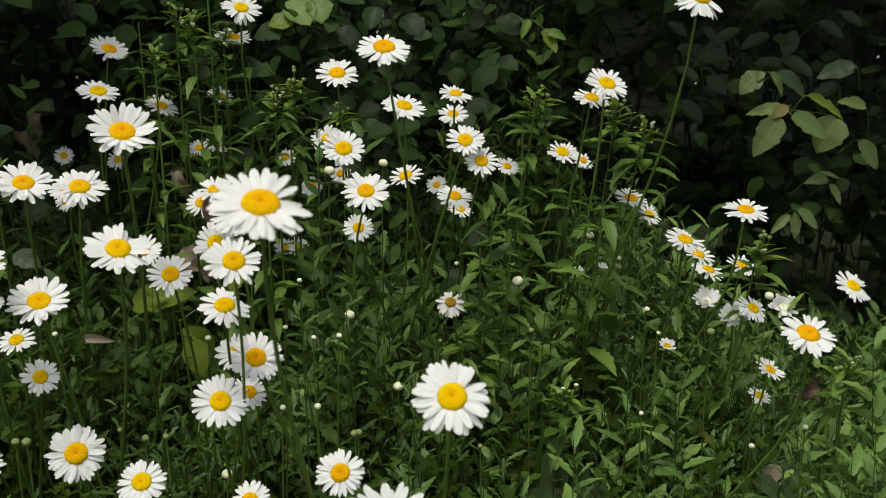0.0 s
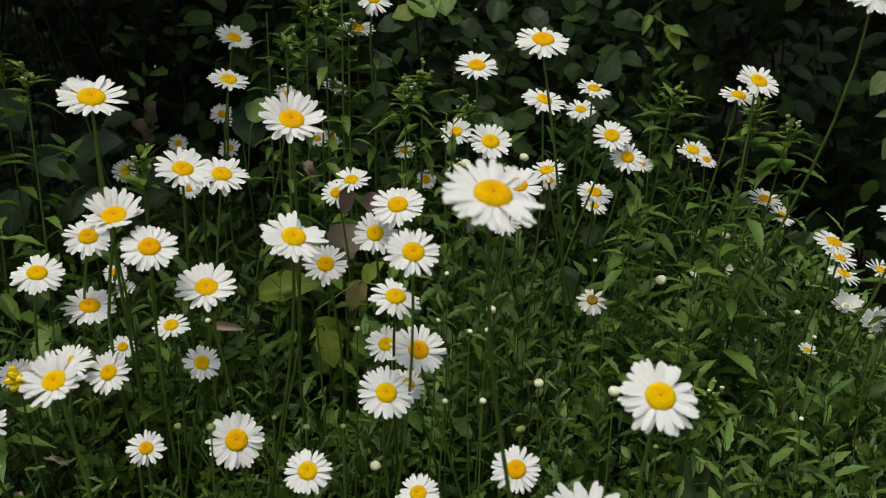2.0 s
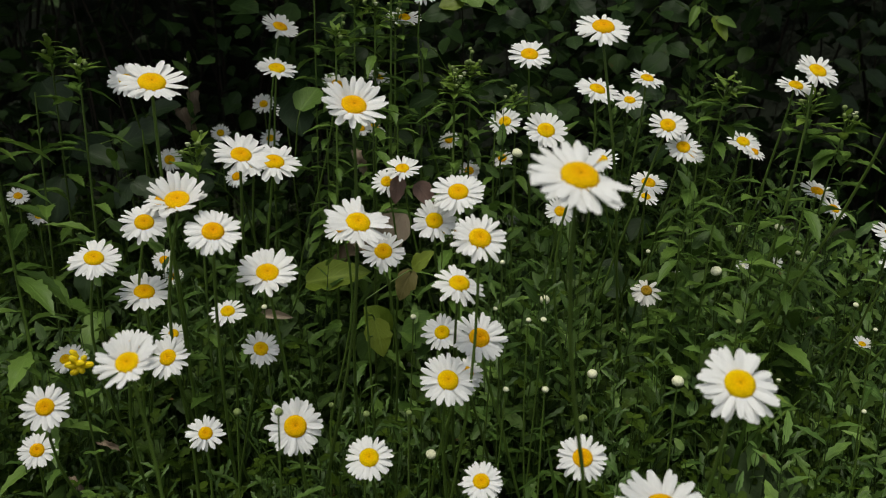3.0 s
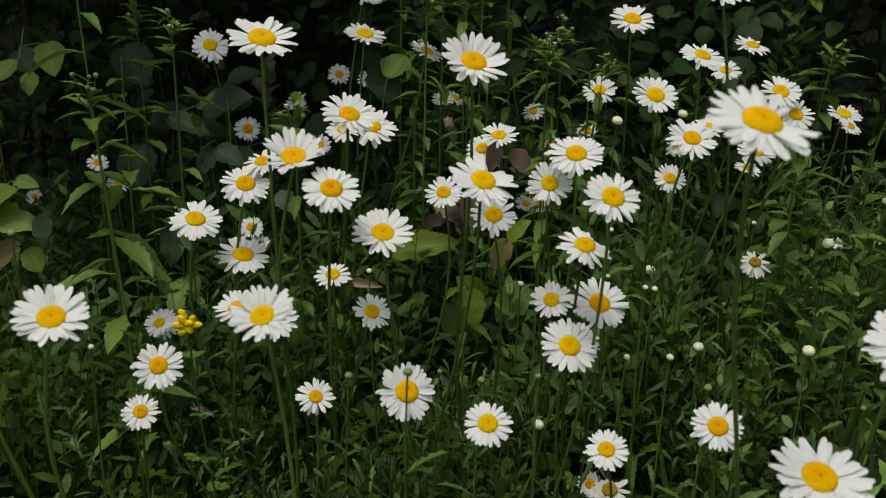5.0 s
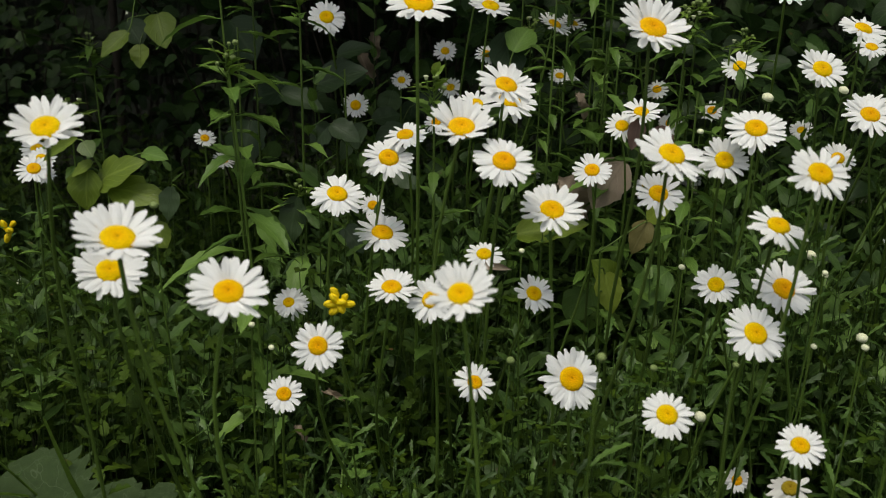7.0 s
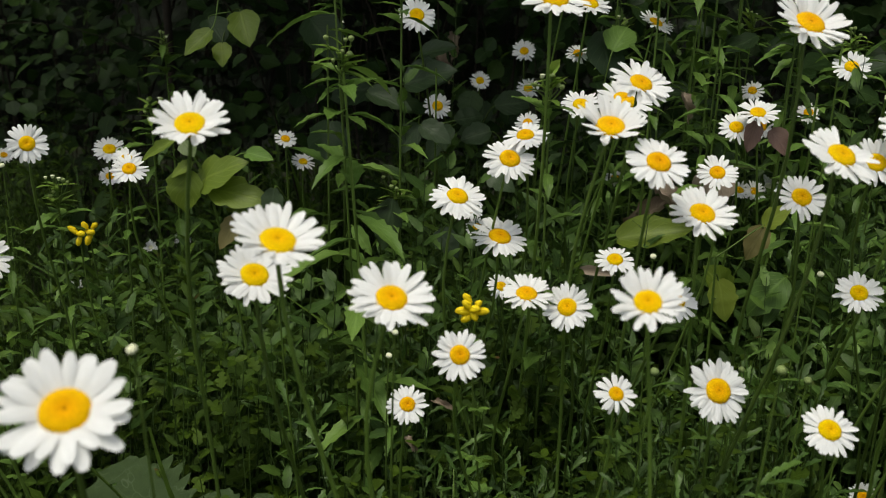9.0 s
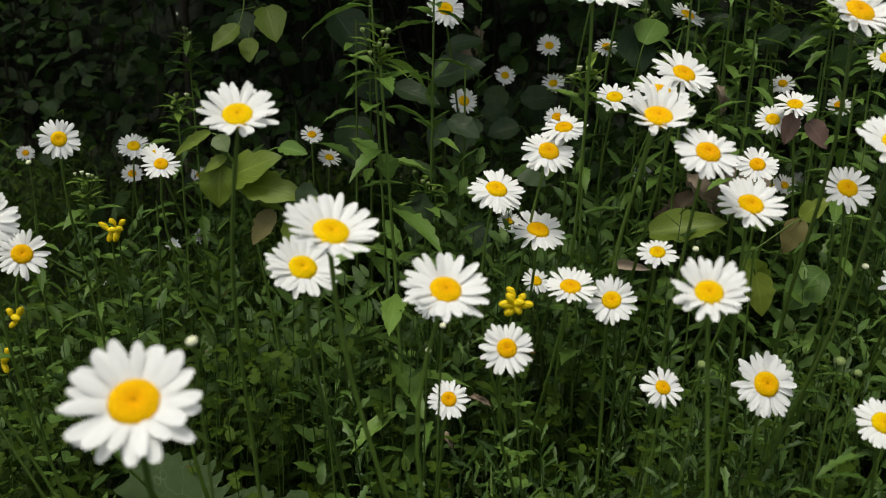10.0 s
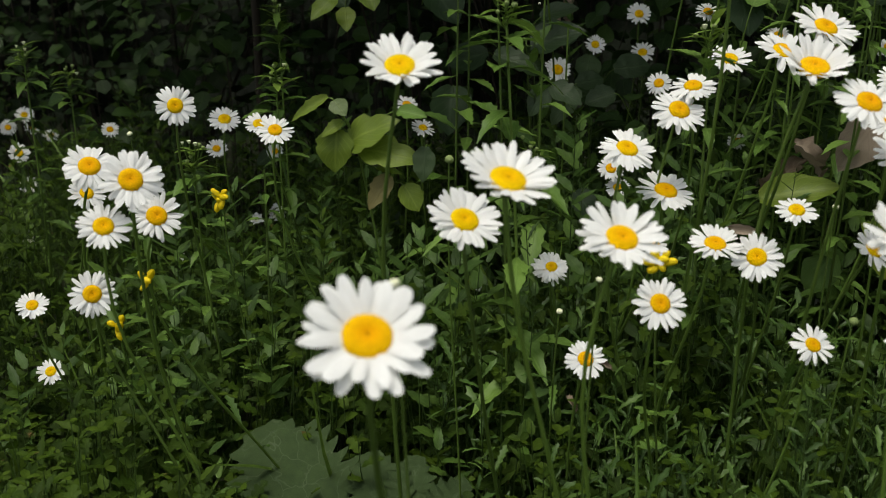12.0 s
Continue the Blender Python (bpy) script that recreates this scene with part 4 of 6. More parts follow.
tall_weed(-0.6915, 0.9586, 0.7037, 0.03, False, 0.085, 0.05, 0.3)
tall_weed(-0.6768, 0.9377, 0.6198, 0.035, True, 0.085, 0.044, 0.35)
tall_weed(-0.4861, 1.0128, 0.5946, 0.01, True, 0.05, 0.028, 0.25)
tall_weed(-1.0740, 1.4361, 0.5738, 0.0, True, 0.055, 0.028, 0.25)
tall_weed(-1.0077, 1.2379, 0.5109, 0.0, True, 0.055, 0.028, 0.25)
tall_weed(-0.6610, 1.1232, 0.4463, 0, True, 0.05, 0.02, 0.4)
tall_weed(-0.2299, 1.4459, 0.6362, 0.0, True, 0.055, 0.028, 0.25)
tall_weed(-0.7609, 1.2663, 0.6799, 0.0, True, 0.055, 0.028, 0.25)
tall_weed(-1.0571, 1.0817, 0.4303, 0, True, 0.045, 0.015, 0.4)
tall_weed(-0.9647, 1.0699, 0.4188, 0, False, 0.045, 0.014, 0.4)
tall_weed(-1.4590, 1.3780, 0.5089, 0.0, True, 0.055, 0.028, 0.25)
tall_weed(-1.4582, 1.4920, 0.4617, 0.0, True, 0.055, 0.028, 0.25)
tall_weed(0.1529, 1.1180, 0.5582, -0.02, False, 0.075, 0.018, 0.35)
tall_weed(0.1843, 1.0598, 0.5501, -0.03, False, 0.075, 0.018, 0.35)
tall_weed(0.0754, 1.0149, 0.5216, -0.02, False, 0.055, 0.018, 0.4)
tall_weed(0.0584, 1.0691, 0.5589, -0.02, False, 0.075, 0.016, 0.35)
tall_weed(0.0412, 1.0136, 0.5091, 0, False, 0.055, 0.018, 0.4)
tall_weed(-1.1263, 1.0831, 0.3862, 0, False, 0.045, 0.013, 0.4)
tall_weed(-0.3561, 1.3020, 0.7586, 0, True, 0.06, 0.022, 0.25)
tall_weed(-0.3082, 1.3646, 0.7268, 0, True, 0.06, 0.022, 0.25)
tall_weed(-0.2657, 1.3206, 0.6909, 0, False, 0.06, 0.022, 0.25)
tall_weed(-0.4168, 1.3360, 0.7431, 0, False, 0.06, 0.022, 0.25)
tall_weed(-0.1986, 1.2801, 0.6714, 0, True, 0.055, 0.02, 0.25)
tall_weed(-0.1636, 1.2291, 0.6216, 0, False, 0.055, 0.02, 0.25)
tall_weed(-0.3103, 1.1492, 0.6285, 0, False, 0.065, 0.022, 0.25)
tall_weed(-0.2104, 1.1127, 0.5797, 0, False, 0.06, 0.02, 0.25)
tall_weed(-0.2916, 1.2493, 0.6041, 0, False, 0.06, 0.024, 0.25)
tall_weed(-0.3850, 1.2501, 0.5796, 0, False, 0.06, 0.024, 0.25)
tall_weed(-0.1368, 1.2808, 0.6283, 0, True, 0.06, 0.024, 0.25)
tall_weed(-0.3155, 1.3565, 0.6180, 0, False, 0.06, 0.024, 0.25)
tall_weed(-0.4068, 1.4147, 0.6258, 0, True, 0.06, 0.024, 0.25)
tall_weed(-0.2067, 1.2852, 0.5866, 0, False, 0.06, 0.02, 0.25)
tall_weed(-0.7682, 1.2283, 0.6213, 0, False, 0.08, 0.034, 0.25)
daisy_bud(0.0835, 1.0147, 0.4705, 0.0122)
daisy_bud(-0.1025, 0.9864, 0.4399, 0.0115)
daisy_bud(-0.0487, 0.9633, 0.3660, 0.0110)
daisy_bud(0.1812, 1.1381, 0.4919, 0.0105)
daisy_bud(-0.2131, 0.8487, 0.3219, 0.0105)
daisy_bud(0.2704, 0.9047, 0.4508, 0.0081, True)
daisy_bud(0.3405, 0.9454, 0.4754, 0.0095, False)
daisy_bud(-0.1062, 0.9141, 0.4431, 0.0061, False)
daisy_bud(-0.0689, 1.0816, 0.5919, 0.0105, False)
daisy_bud(-0.1493, 0.9461, 0.4924, 0.0052, False)
daisy_bud(0.0157, 1.0579, 0.4790, 0.0052, False)
daisy_bud(-0.1550, 0.8823, 0.4637, 0.0045, False)
daisy_bud(-0.0776, 0.7608, 0.4089, 0.0065, True)
daisy_bud(-0.1098, 0.7675, 0.4315, 0.0061, False)
daisy_bud(-0.2199, 0.6903, 0.4408, 0.0049, True)
daisy_bud(-0.3157, 0.6578, 0.4521, 0.0069, True)
daisy_bud(-0.5765, 0.6980, 0.4393, 0.0046, False)
daisy_bud(-0.3827, 0.7770, 0.3929, 0.0072, True)
daisy_bud(-0.3069, 0.8278, 0.3801, 0.0053, True)
daisy_bud(-0.2663, 0.7781, 0.3960, 0.0065, True)
daisy_bud(-0.6098, 0.8463, 0.3565, 0.0057, False)
daisy_bud(-0.7070, 0.8243, 0.4933, 0.0076, True)
daisy_bud(-0.6795, 0.5022, 0.4961, 0.0064, False)
daisy_bud(-0.1358, 1.1200, 0.5760, 0.0126, False)
daisy_bud(-0.2156, 1.0260, 0.5511, 0.0067, False)
daisy_bud(-0.2365, 0.9004, 0.4457, 0.0060, False)
daisy_bud(0.2235, 1.1653, 0.4437, 0.0095, True)
daisy_bud(0.2340, 1.2200, 0.4400, 0.0070)
daisy_bud(0.2960, 1.3300, 0.3290, 0.0090)
daisy_bud(0.2641, 1.2475, 0.3172, 0.0062)
daisy_bud(-0.0033, 1.0751, 0.3769, 0.0060, True)
daisy_bud(0.2200, 0.9728, 0.4518, 0.0060, False)
daisy_bud(0.0921, 0.9363, 0.4412, 0.0062, True)
daisy_bud(0.2202, 0.9163, 0.4454, 0.0043, False)
daisy_bud(0.0040, 0.7776, 0.4398, 0.0105, False)
daisy_bud(-0.0750, 0.7724, 0.4041, 0.0069, True)
daisy_bud(0.1914, 0.8446, 0.3894, 0.0045, False)
daisy_bud(0.0307, 0.7140, 0.4205, 0.0042, True)
daisy_bud(0.3333, 0.8020, 0.3950, 0.0054, False)
daisy_bud(0.2727, 0.7661, 0.3943, 0.0051, False)
daisy_bud(-0.1234, 0.8537, 0.4636, 0.0051, False)
daisy_bud(-0.1433, 0.7836, 0.4230, 0.0053, False)
daisy_bud(-0.3827, 0.8835, 0.4560, 0.0056, False)
daisy_bud(-1.1861, 1.1770, 0.4297, 0.0074, False)
trefoil(-0.5310, 0.7912, 0.4291, 0.0246, 6)
trefoil(-0.9840, 0.8100, 0.3716, 0.0214, 2)
trefoil(-1.1044, 0.9636, 0.2546, 0.0295, 2)
trefoil(-1.0589, 1.1530, 0.3582, 0.0292, 2)
trefoil(-0.9919, 1.0097, 0.3996, 0.0222, 1)
sapling = plant("sapling", "low sapling with broad yellowish green leaves", "sapling", (-0.770, 1.030, 0), (-0.8360, 0.9900, 0.4780))
leaf_on(sapling, "pointed", M_FRESH, (-0.8440, 0.9800, 0.4940), (-0.732, -0.462, -0.501), (0.0, -0.72, 0.69), 0.0260, 0.76)
leaf_on(sapling, "pointed", M_FRESH, (-0.8500, 0.9800, 0.4850), (-0.048, -0.287, -0.957), (0.0, -0.72, 0.69), 0.0418, 1.35)
leaf_on(sapling, "pointed", M_FRESH, (-0.8410, 0.9800, 0.4700), (0.793, -0.203, 0.574), (0.0, -0.72, 0.69), 0.0592, 0.99)
leaf_on(sapling, "pointed", M_FRESH, (-0.8260, 0.9800, 0.4660), (0.982, -0.190, 0.016), (0.0, -0.72, 0.69), 0.0632, 0.83)
leaf_on(sapling, "pointed", M_FRESH, (-0.8590, 0.9800, 0.5180), (-0.830, -0.277, -0.484), (0.0, -0.72, 0.69), 0.0434, 0.46)
leaf_on(sapling, "pointed", M_PALE, (-0.8530, 0.9800, 0.5150), (0.662, -0.530, -0.530), (0.0, -0.72, 0.69), 0.0226, 1.24)
leaf_on(sapling, "pointed", M_WEED, (-0.7870, 0.9800, 0.5070), (0.931, -0.360, -0.060), (0.0, -0.72, 0.69), 0.0333, 0.76)
leaf_on(sapling, "pointed", M_TAN, (-0.7940, 0.9800, 0.4400), (-0.541, -0.295, -0.787), (0.0, -0.72, 0.69), 0.0406, 0.86)
leaf_on(sapling, "round", M_FRESH, (-0.7800, 0.9800, 0.4310), (0.575, -0.406, -0.710), (0.0, -0.72, 0.69), 0.0296, 1.04)
leaf_on(sapling, "pointed", M_FRESH, (-0.8090, 0.9800, 0.4480), (0.913, -0.406, -0.034), (0.0, -0.72, 0.69), 0.0296, 0.48)
leaf_on(sapling, "pointed", M_DULL, (-0.7580, 0.9800, 0.4720), (-0.028, -0.342, -0.939), (0.0, -0.72, 0.69), 0.0351, 0.97)
shrub_shoot = plant("shrub_shoot", "upright shrub shoot with dull heart-shaped leaves", "sapling", (-0.660, 1.360, 0), (-0.6920, 1.3100, 0.5520))
leaf_on(shrub_shoot, "pointed", M_DULL, (-0.6840, 1.3000, 0.5450), (0.913, -0.171, 0.371), (0.0, -0.72, 0.69), 0.0701, 1.05)
leaf_on(shrub_shoot, "pointed", M_DULL, (-0.7290, 1.2800, 0.5350), (0.953, -0.197, -0.230), (0.0, -0.72, 0.69), 0.0609, 0.76)
leaf_on(shrub_shoot, "pointed", M_DULL, (-0.6550, 1.2500, 0.5010), (-0.590, -0.283, -0.756), (0.0, -0.72, 0.69), 0.0423, 1.10)
leaf_on(shrub_shoot, "pointed", M_DULL, (-0.6530, 1.2500, 0.5010), (0.890, -0.274, -0.365), (0.0, -0.72, 0.69), 0.0438, 1.03)
leaf_on(shrub_shoot, "pointed", M_DULL, (-0.6620, 1.1200, 0.4340), (-0.153, -0.204, -0.967), (0.0, -0.72, 0.69), 0.0589, 0.86)
leaf_on(shrub_shoot, "pointed", M_WEED, (-0.7040, 1.1000, 0.4040), (0.619, -0.309, -0.722), (0.0, -0.72, 0.69), 0.0388, 0.58)
leaf_on(shrub_shoot, "pointed", M_DULL, (-0.6820, 1.4000, 0.5750), (0.936, -0.220, 0.275), (0.0, -0.72, 0.69), 0.0545, 0.83)
leaf_on(shrub_shoot, "pointed", M_DULL, (-0.6200, 1.3000, 0.4930), (-0.636, -0.212, -0.742), (0.0, -0.72, 0.69), 0.0566, 0.83)
leaf_on(shrub_shoot, "pointed", M_DULL, (-0.5600, 1.2000, 0.4520), (0.904, -0.329, -0.274), (0.0, -0.72, 0.69), 0.0365, 1.10)
leaf_on(shrub_shoot, "pointed", M_DULL, (-0.6130, 1.1500, 0.3920), (0.686, -0.305, -0.661), (0.0, -0.72, 0.69), 0.0394, 1.10)
hanging_twig = plant("hanging_twig", "shrub twig with pale round leaves hanging from the hedge", "twig", (-0.9768, 1.9500, 0.0000), (-0.9268, 1.2830, 0.6496))
leaf_on(hanging_twig, "pointed", M_FRESH, (-0.9076, 1.3081, 0.6289), (0.3881, -0.5494, -0.7400), (0.1190, -0.8604, 0.6812), 0.0544, 1.10)
leaf_on(hanging_twig, "pointed", M_FRESH, (-0.9328, 1.2679, 0.6064), (-0.5040, -0.6340, -0.5865), (0.1137, -0.8222, 0.7471), 0.0486, 0.80)
leaf_on(hanging_twig, "pointed", M_FRESH, (-0.9285, 1.2929, 0.5886), (0.2238, -0.6595, -0.7176), (0.1137, -0.8222, 0.7471), 0.0374, 1.00)
leaf_on(hanging_twig, "round", M_HEDGE_ONE, (-0.9574, 1.3190, 0.6168), (0.6388, -0.4858, -0.5967), (0.1137, -0.8222, 0.7471), 0.0452, 1.00)
leaf_on(hanging_twig, "round", M_HEDGE_ONE, (-0.8352, 1.3876, 0.6184), (0.6388, -0.4858, -0.5967), (0.1137, -0.8222, 0.7471), 0.0707, 1.00)
shrub_sapling = plant("shrub_sapling", "young shrub with large round dark green leaves", "sapling", (-0.6756, 1.4124, 0.0000), (-0.6756, 1.3624, 0.5352))
leaf_on(shrub_sapling, "round", M_HEDGE_ONE, (-0.6831, 1.3213, 0.5542), (0.9747, 0.2097, 0.0779), (0.1137, -0.8222, 0.7471), 0.0569, 1.00)
leaf_on(shrub_sapling, "round", M_HEDGE_ONE, (-0.7104, 1.3198, 0.5218), (0.9901, -0.0784, -0.1165), (0.0844, -0.6103, 0.9494), 0.0502, 0.90)
leaf_on(shrub_sapling, "round", M_HEDGE_ONE, (-0.6277, 1.3878, 0.4872), (0.9040, 0.3817, 0.1926), (0.1006, -0.7273, 0.8614), 0.0415, 1.00)
leaf_on(shrub_sapling, "round", M_HEDGE_ONE, (-0.5731, 1.3518, 0.4817), (-0.8993, -0.3614, -0.2464), (0.1137, -0.8222, 0.7471), 0.0417, 1.00)
leaf_on(shrub_sapling, "round", M_HEDGE_ONE, (-0.7894, 1.3279, 0.4860), (0.0270, -0.6293, -0.7767), (0.1190, -0.8604, 0.6812), 0.0663, 1.00)
leaf_on(shrub_sapling, "round", M_HEDGE_ONE, (-0.7573, 1.4317, 0.5226), (-0.8993, -0.3614, -0.2464), (0.1137, -0.8222, 0.7471), 0.0595, 1.00)
leaf_on(shrub_sapling, "round", M_HEDGE_ONE, (-0.5774, 1.4463, 0.5029), (0.9557, 0.2617, 0.1346), (0.1137, -0.8222, 0.7471), 0.0522, 1.00)
leaf_on(shrub_sapling, "round", M_HEDGE_ONE, (-0.6122, 1.4635, 0.5200), (-0.0621, -0.6964, -0.7149), (0.1137, -0.8222, 0.7471), 0.0449, 1.00)
shrub_sapling = plant("shrub_sapling", "young shrub with large round dark green leaves", "sapling", (-0.6347, 1.2967, 0.0000), (-0.6347, 1.2467, 0.5729))
leaf_on(shrub_sapling, "round", M_HEDGE_ONE, (-0.4348, 1.2825, 0.6236), (0.2443, -0.6465, -0.7228), (0.0434, -0.8342, 0.7286), 0.0595, 1.00)
leaf_on(shrub_sapling, "round", M_WEED, (-0.4212, 1.2507, 0.6031), (0.3439, 0.7424, 0.5749), (0.0384, -0.7379, 0.8450), 0.0476, 1.00)
broadleaf = plant("broadleaf_plant", "low plant with large yellowish green leaves", "plant", (-0.290, 1.080, 0), (-0.3050, 1.0400, 0.4150))
leaf_on(broadleaf, "pointed", M_FRESH, (-0.4010, 1.1700, 0.3920), (0.956, -0.140, 0.257), (0.0, -0.72, 0.69), 0.0857, 0.72)
leaf_on(broadleaf, "pointed", M_FRESH, (-0.2970, 1.0600, 0.3850), (0.265, -0.265, -0.927), (0.0, -0.72, 0.69), 0.0453, 0.99)
leaf_on(broadleaf, "round", M_FRESH, (-0.2830, 1.0800, 0.3610), (-0.548, -0.286, 0.786), (0.0, -0.72, 0.69), 0.0420, 0.99)
leaf_on(broadleaf, "pointed", M_WEED, (-0.2290, 1.0600, 0.3920), (-0.679, -0.226, -0.698), (0.0, -0.72, 0.69), 0.0530, 1.10)
leaf_on(broadleaf, "round", M_WEED, (-0.3050, 1.2000, 0.3230), (-0.480, -0.221, -0.849), (0.0, -0.72, 0.69), 0.0542, 0.94)
leaf_on(broadleaf, "pointed", M_TAN, (-0.2540, 1.0750, 0.4420), (-0.424, -0.318, -0.848), (0.0, -0.72, 0.69), 0.0377, 0.99)
leaf_on(broadleaf, "pointed", M_FRESH, (-0.2540, 1.0800, 0.4420), (0.565, -0.357, 0.744), (0.0, -0.72, 0.69), 0.0336, 0.97)
dead_leaf("curled", (-0.3540, 1.2600, 0.4460), (0.750, -0.153, -0.643), (0.05, -0.85, 0.5), 0.0653, 1.00)
dead_leaf("curled", (-0.3860, 1.2700, 0.3810), (0.667, -0.155, 0.729), (0.05, -0.85, 0.5), 0.0645, 0.85)
dead_leaf("pointed", (-0.2790, 1.2000, 0.4830), (-0.495, -0.150, -0.856), (0.05, -0.85, 0.5), 0.0666, 1.05, label="flat brown dead leaf standing among green stems")
dead_leaf("pointed", (-0.2720, 1.1000, 0.5490), (-0.156, -0.312, -0.937), (0.05, -0.85, 0.5), 0.0320, 0.85, label="reddish brown withered leaf on a stalk")
dead_leaf("pointed", (-0.2540, 1.1100, 0.5390), (0.659, -0.300, -0.689), (0.05, -0.85, 0.5), 0.0334, 1.00, label="reddish brown withered leaf on a stalk")
dead_leaf("pointed", (-0.4430, 1.1000, 0.3710), (0.966, -0.254, 0.051), (0.05, -0.85, 0.5), 0.0393, 0.42, label="narrow brown dead leaf caught among green stems")
dead_leaf("curled", (-0.6451, 1.5327, 0.5933), (-0.1135, -0.4232, -0.8989), (0.0821, -0.9427, 0.4464), 0.0370, 0.80)
dead_leaf("curled", (-0.6682, 1.5263, 0.5673), (0.4026, -0.3532, -0.8445), (0.0821, -0.9427, 0.4464), 0.0452, 0.80)
dead_leaf("curled", (0.4418, 1.0288, 0.3303), (-0.9645, -0.2279, -0.1332), (-0.0000, -0.6209, 0.9324), 0.0267, 1.00, label="reddish brown withered leaf in low green growth")
dead_leaf("curled", (-0.5760, 0.9300, 0.2780), (0.852, -0.501, -0.150), (0.05, -0.85, 0.5), 0.0199, 0.70, label="small tan dead leaf low among green plants")
dead_leaf("curled", (-0.5980, 0.9000, 0.2510), (0.481, -0.535, -0.695), (0.05, -0.85, 0.5), 0.0187, 0.70, label="small tan dead leaf low among green plants")
dead_leaf("curled", (-0.3370, 1.2000, 0.5630), (0.355, -0.296, -0.887), (0.05, -0.85, 0.5), 0.0338, 0.80)
dead_leaf("curled", (0.4190, 1.0500, 0.3210), (0.951, -0.288, -0.115), (0.05, -0.85, 0.5), 0.0347, 0.60, label="curled brown dead leaf low beside the hedge")
dead_leaf("pointed", (0.3570, 0.9200, 0.2950), (-0.590, -0.347, -0.729), (0.05, -0.85, 0.5), 0.0288, 0.90, label="greyish tan dead leaf low in green growth")
aspen_branch = plant("hanging_branch", "shrub branch with fresh pale green pointed leaves", "twig", (0.950, 1.980, 0), (0.5210, 1.4200, 0.6140))
leaf_on(aspen_branch, "pointed", M_PALE, (0.4600, 1.4000, 0.6690), (-0.734, -0.314, -0.603), (0.0, -0.72, 0.69), 0.0382, 1.19)
leaf_on(aspen_branch, "pointed", M_PALE, (0.4630, 1.4000, 0.6720), (-0.441, -0.662, -0.606), (0.0, -0.72, 0.69), 0.0181, 1.07)
leaf_on(aspen_branch, "pointed", M_PALE, (0.4790, 1.4100, 0.6700), (0.496, -0.313, -0.810), (0.0, -0.72, 0.69), 0.0383, 0.50)
leaf_on(aspen_branch, "pointed", M_DULL, (0.5090, 1.4700, 0.6630), (0.828, -0.221, -0.515), (0.0, -0.72, 0.69), 0.0543, 0.74)
leaf_on(aspen_branch, "pointed", M_PALE, (0.5050, 1.4000, 0.6170), (-0.976, -0.209, 0.052), (0.0, -0.72, 0.69), 0.0573, 0.59)
leaf_on(aspen_branch, "pointed", M_TAN, (0.5020, 1.3900, 0.6230), (-0.804, -0.371, -0.464), (0.0, -0.72, 0.69), 0.0323, 0.83)
leaf_on(aspen_branch, "pointed", M_PALE, (0.4880, 1.3800, 0.6070), (-0.566, -0.189, -0.802), (0.0, -0.72, 0.69), 0.0636, 0.85)
leaf_on(aspen_branch, "pointed", M_PALE, (0.5060, 1.3800, 0.6100), (0.837, -0.209, -0.506), (0.0, -0.72, 0.69), 0.0573, 0.85)
leaf_on(aspen_branch, "pointed", M_FRESH, (0.5380, 1.4100, 0.6360), (0.856, -0.198, -0.477), (0.0, -0.72, 0.69), 0.0607, 0.43)
leaf_on(aspen_branch, "pointed", M_PALE, (0.5790, 1.4000, 0.6040), (-0.480, -0.221, -0.849), (0.0, -0.72, 0.69), 0.0542, 1.31)
leaf_on(aspen_branch, "pointed", M_DULL, (0.6270, 1.4700, 0.6760), (-0.945, -0.196, -0.261), (0.0, -0.72, 0.69), 0.0614, 0.74)
leaf_on(aspen_branch, "pointed", M_PALE, (0.5830, 1.4200, 0.5100), (-0.947, -0.316, -0.053), (0.0, -0.72, 0.69), 0.0380, 0.71)
leaf_on(aspen_branch, "pointed", M_PALE, (0.5210, 1.3600, 0.4760), (0.672, -0.310, -0.672), (0.0, -0.72, 0.69), 0.0387, 0.69)
leaf_on(aspen_branch, "pointed", M_PALE, (0.5170, 1.3600, 0.4690), (-0.028, -0.333, -0.943), (0.0, -0.72, 0.69), 0.0361, 0.65)
leaf_on(aspen_branch, "pointed", M_PALE, (0.5080, 1.3600, 0.4670), (-0.734, -0.314, -0.603), (0.0, -0.72, 0.69), 0.0382, 0.50)
leaf_on(aspen_branch, "pointed", M_PALE, (0.5880, 1.4200, 0.5010), (0.476, -0.357, -0.804), (0.0, -0.72, 0.69), 0.0336, 0.59)
leaf_on(aspen_branch, "pointed", M_PALE, (0.5760, 1.4300, 0.5180), (0.874, -0.420, -0.245), (0.0, -0.72, 0.69), 0.0286, 0.41)
leaf_on(aspen_branch, "pointed", M_PALE, (0.6280, 1.4200, 0.6190), (-0.935, -0.261, 0.239), (0.0, -0.72, 0.69), 0.0460, 0.71)
leaf_on(aspen_branch, "pointed", M_PALE, (0.6260, 1.4200, 0.5680), (0.514, -0.247, -0.822), (0.0, -0.72, 0.69), 0.0487, 0.83)
shade_branch = plant("shade_branch", "drooping shrub branch with dull grey-green leaves in shade", "twig", (0.620, 2.000, 0), (0.5390, 1.7500, 0.6710))
leaf_on(shade_branch, "round", M_DULL, (0.4600, 1.7200, 0.6690), (0.953, -0.243, 0.182), (0.0, -0.72, 0.69), 0.0493, 0.66)
leaf_on(shade_branch, "round", M_DULL, (0.4820, 1.7200, 0.7000), (0.828, -0.269, 0.492), (0.0, -0.72, 0.69), 0.0447, 0.66)
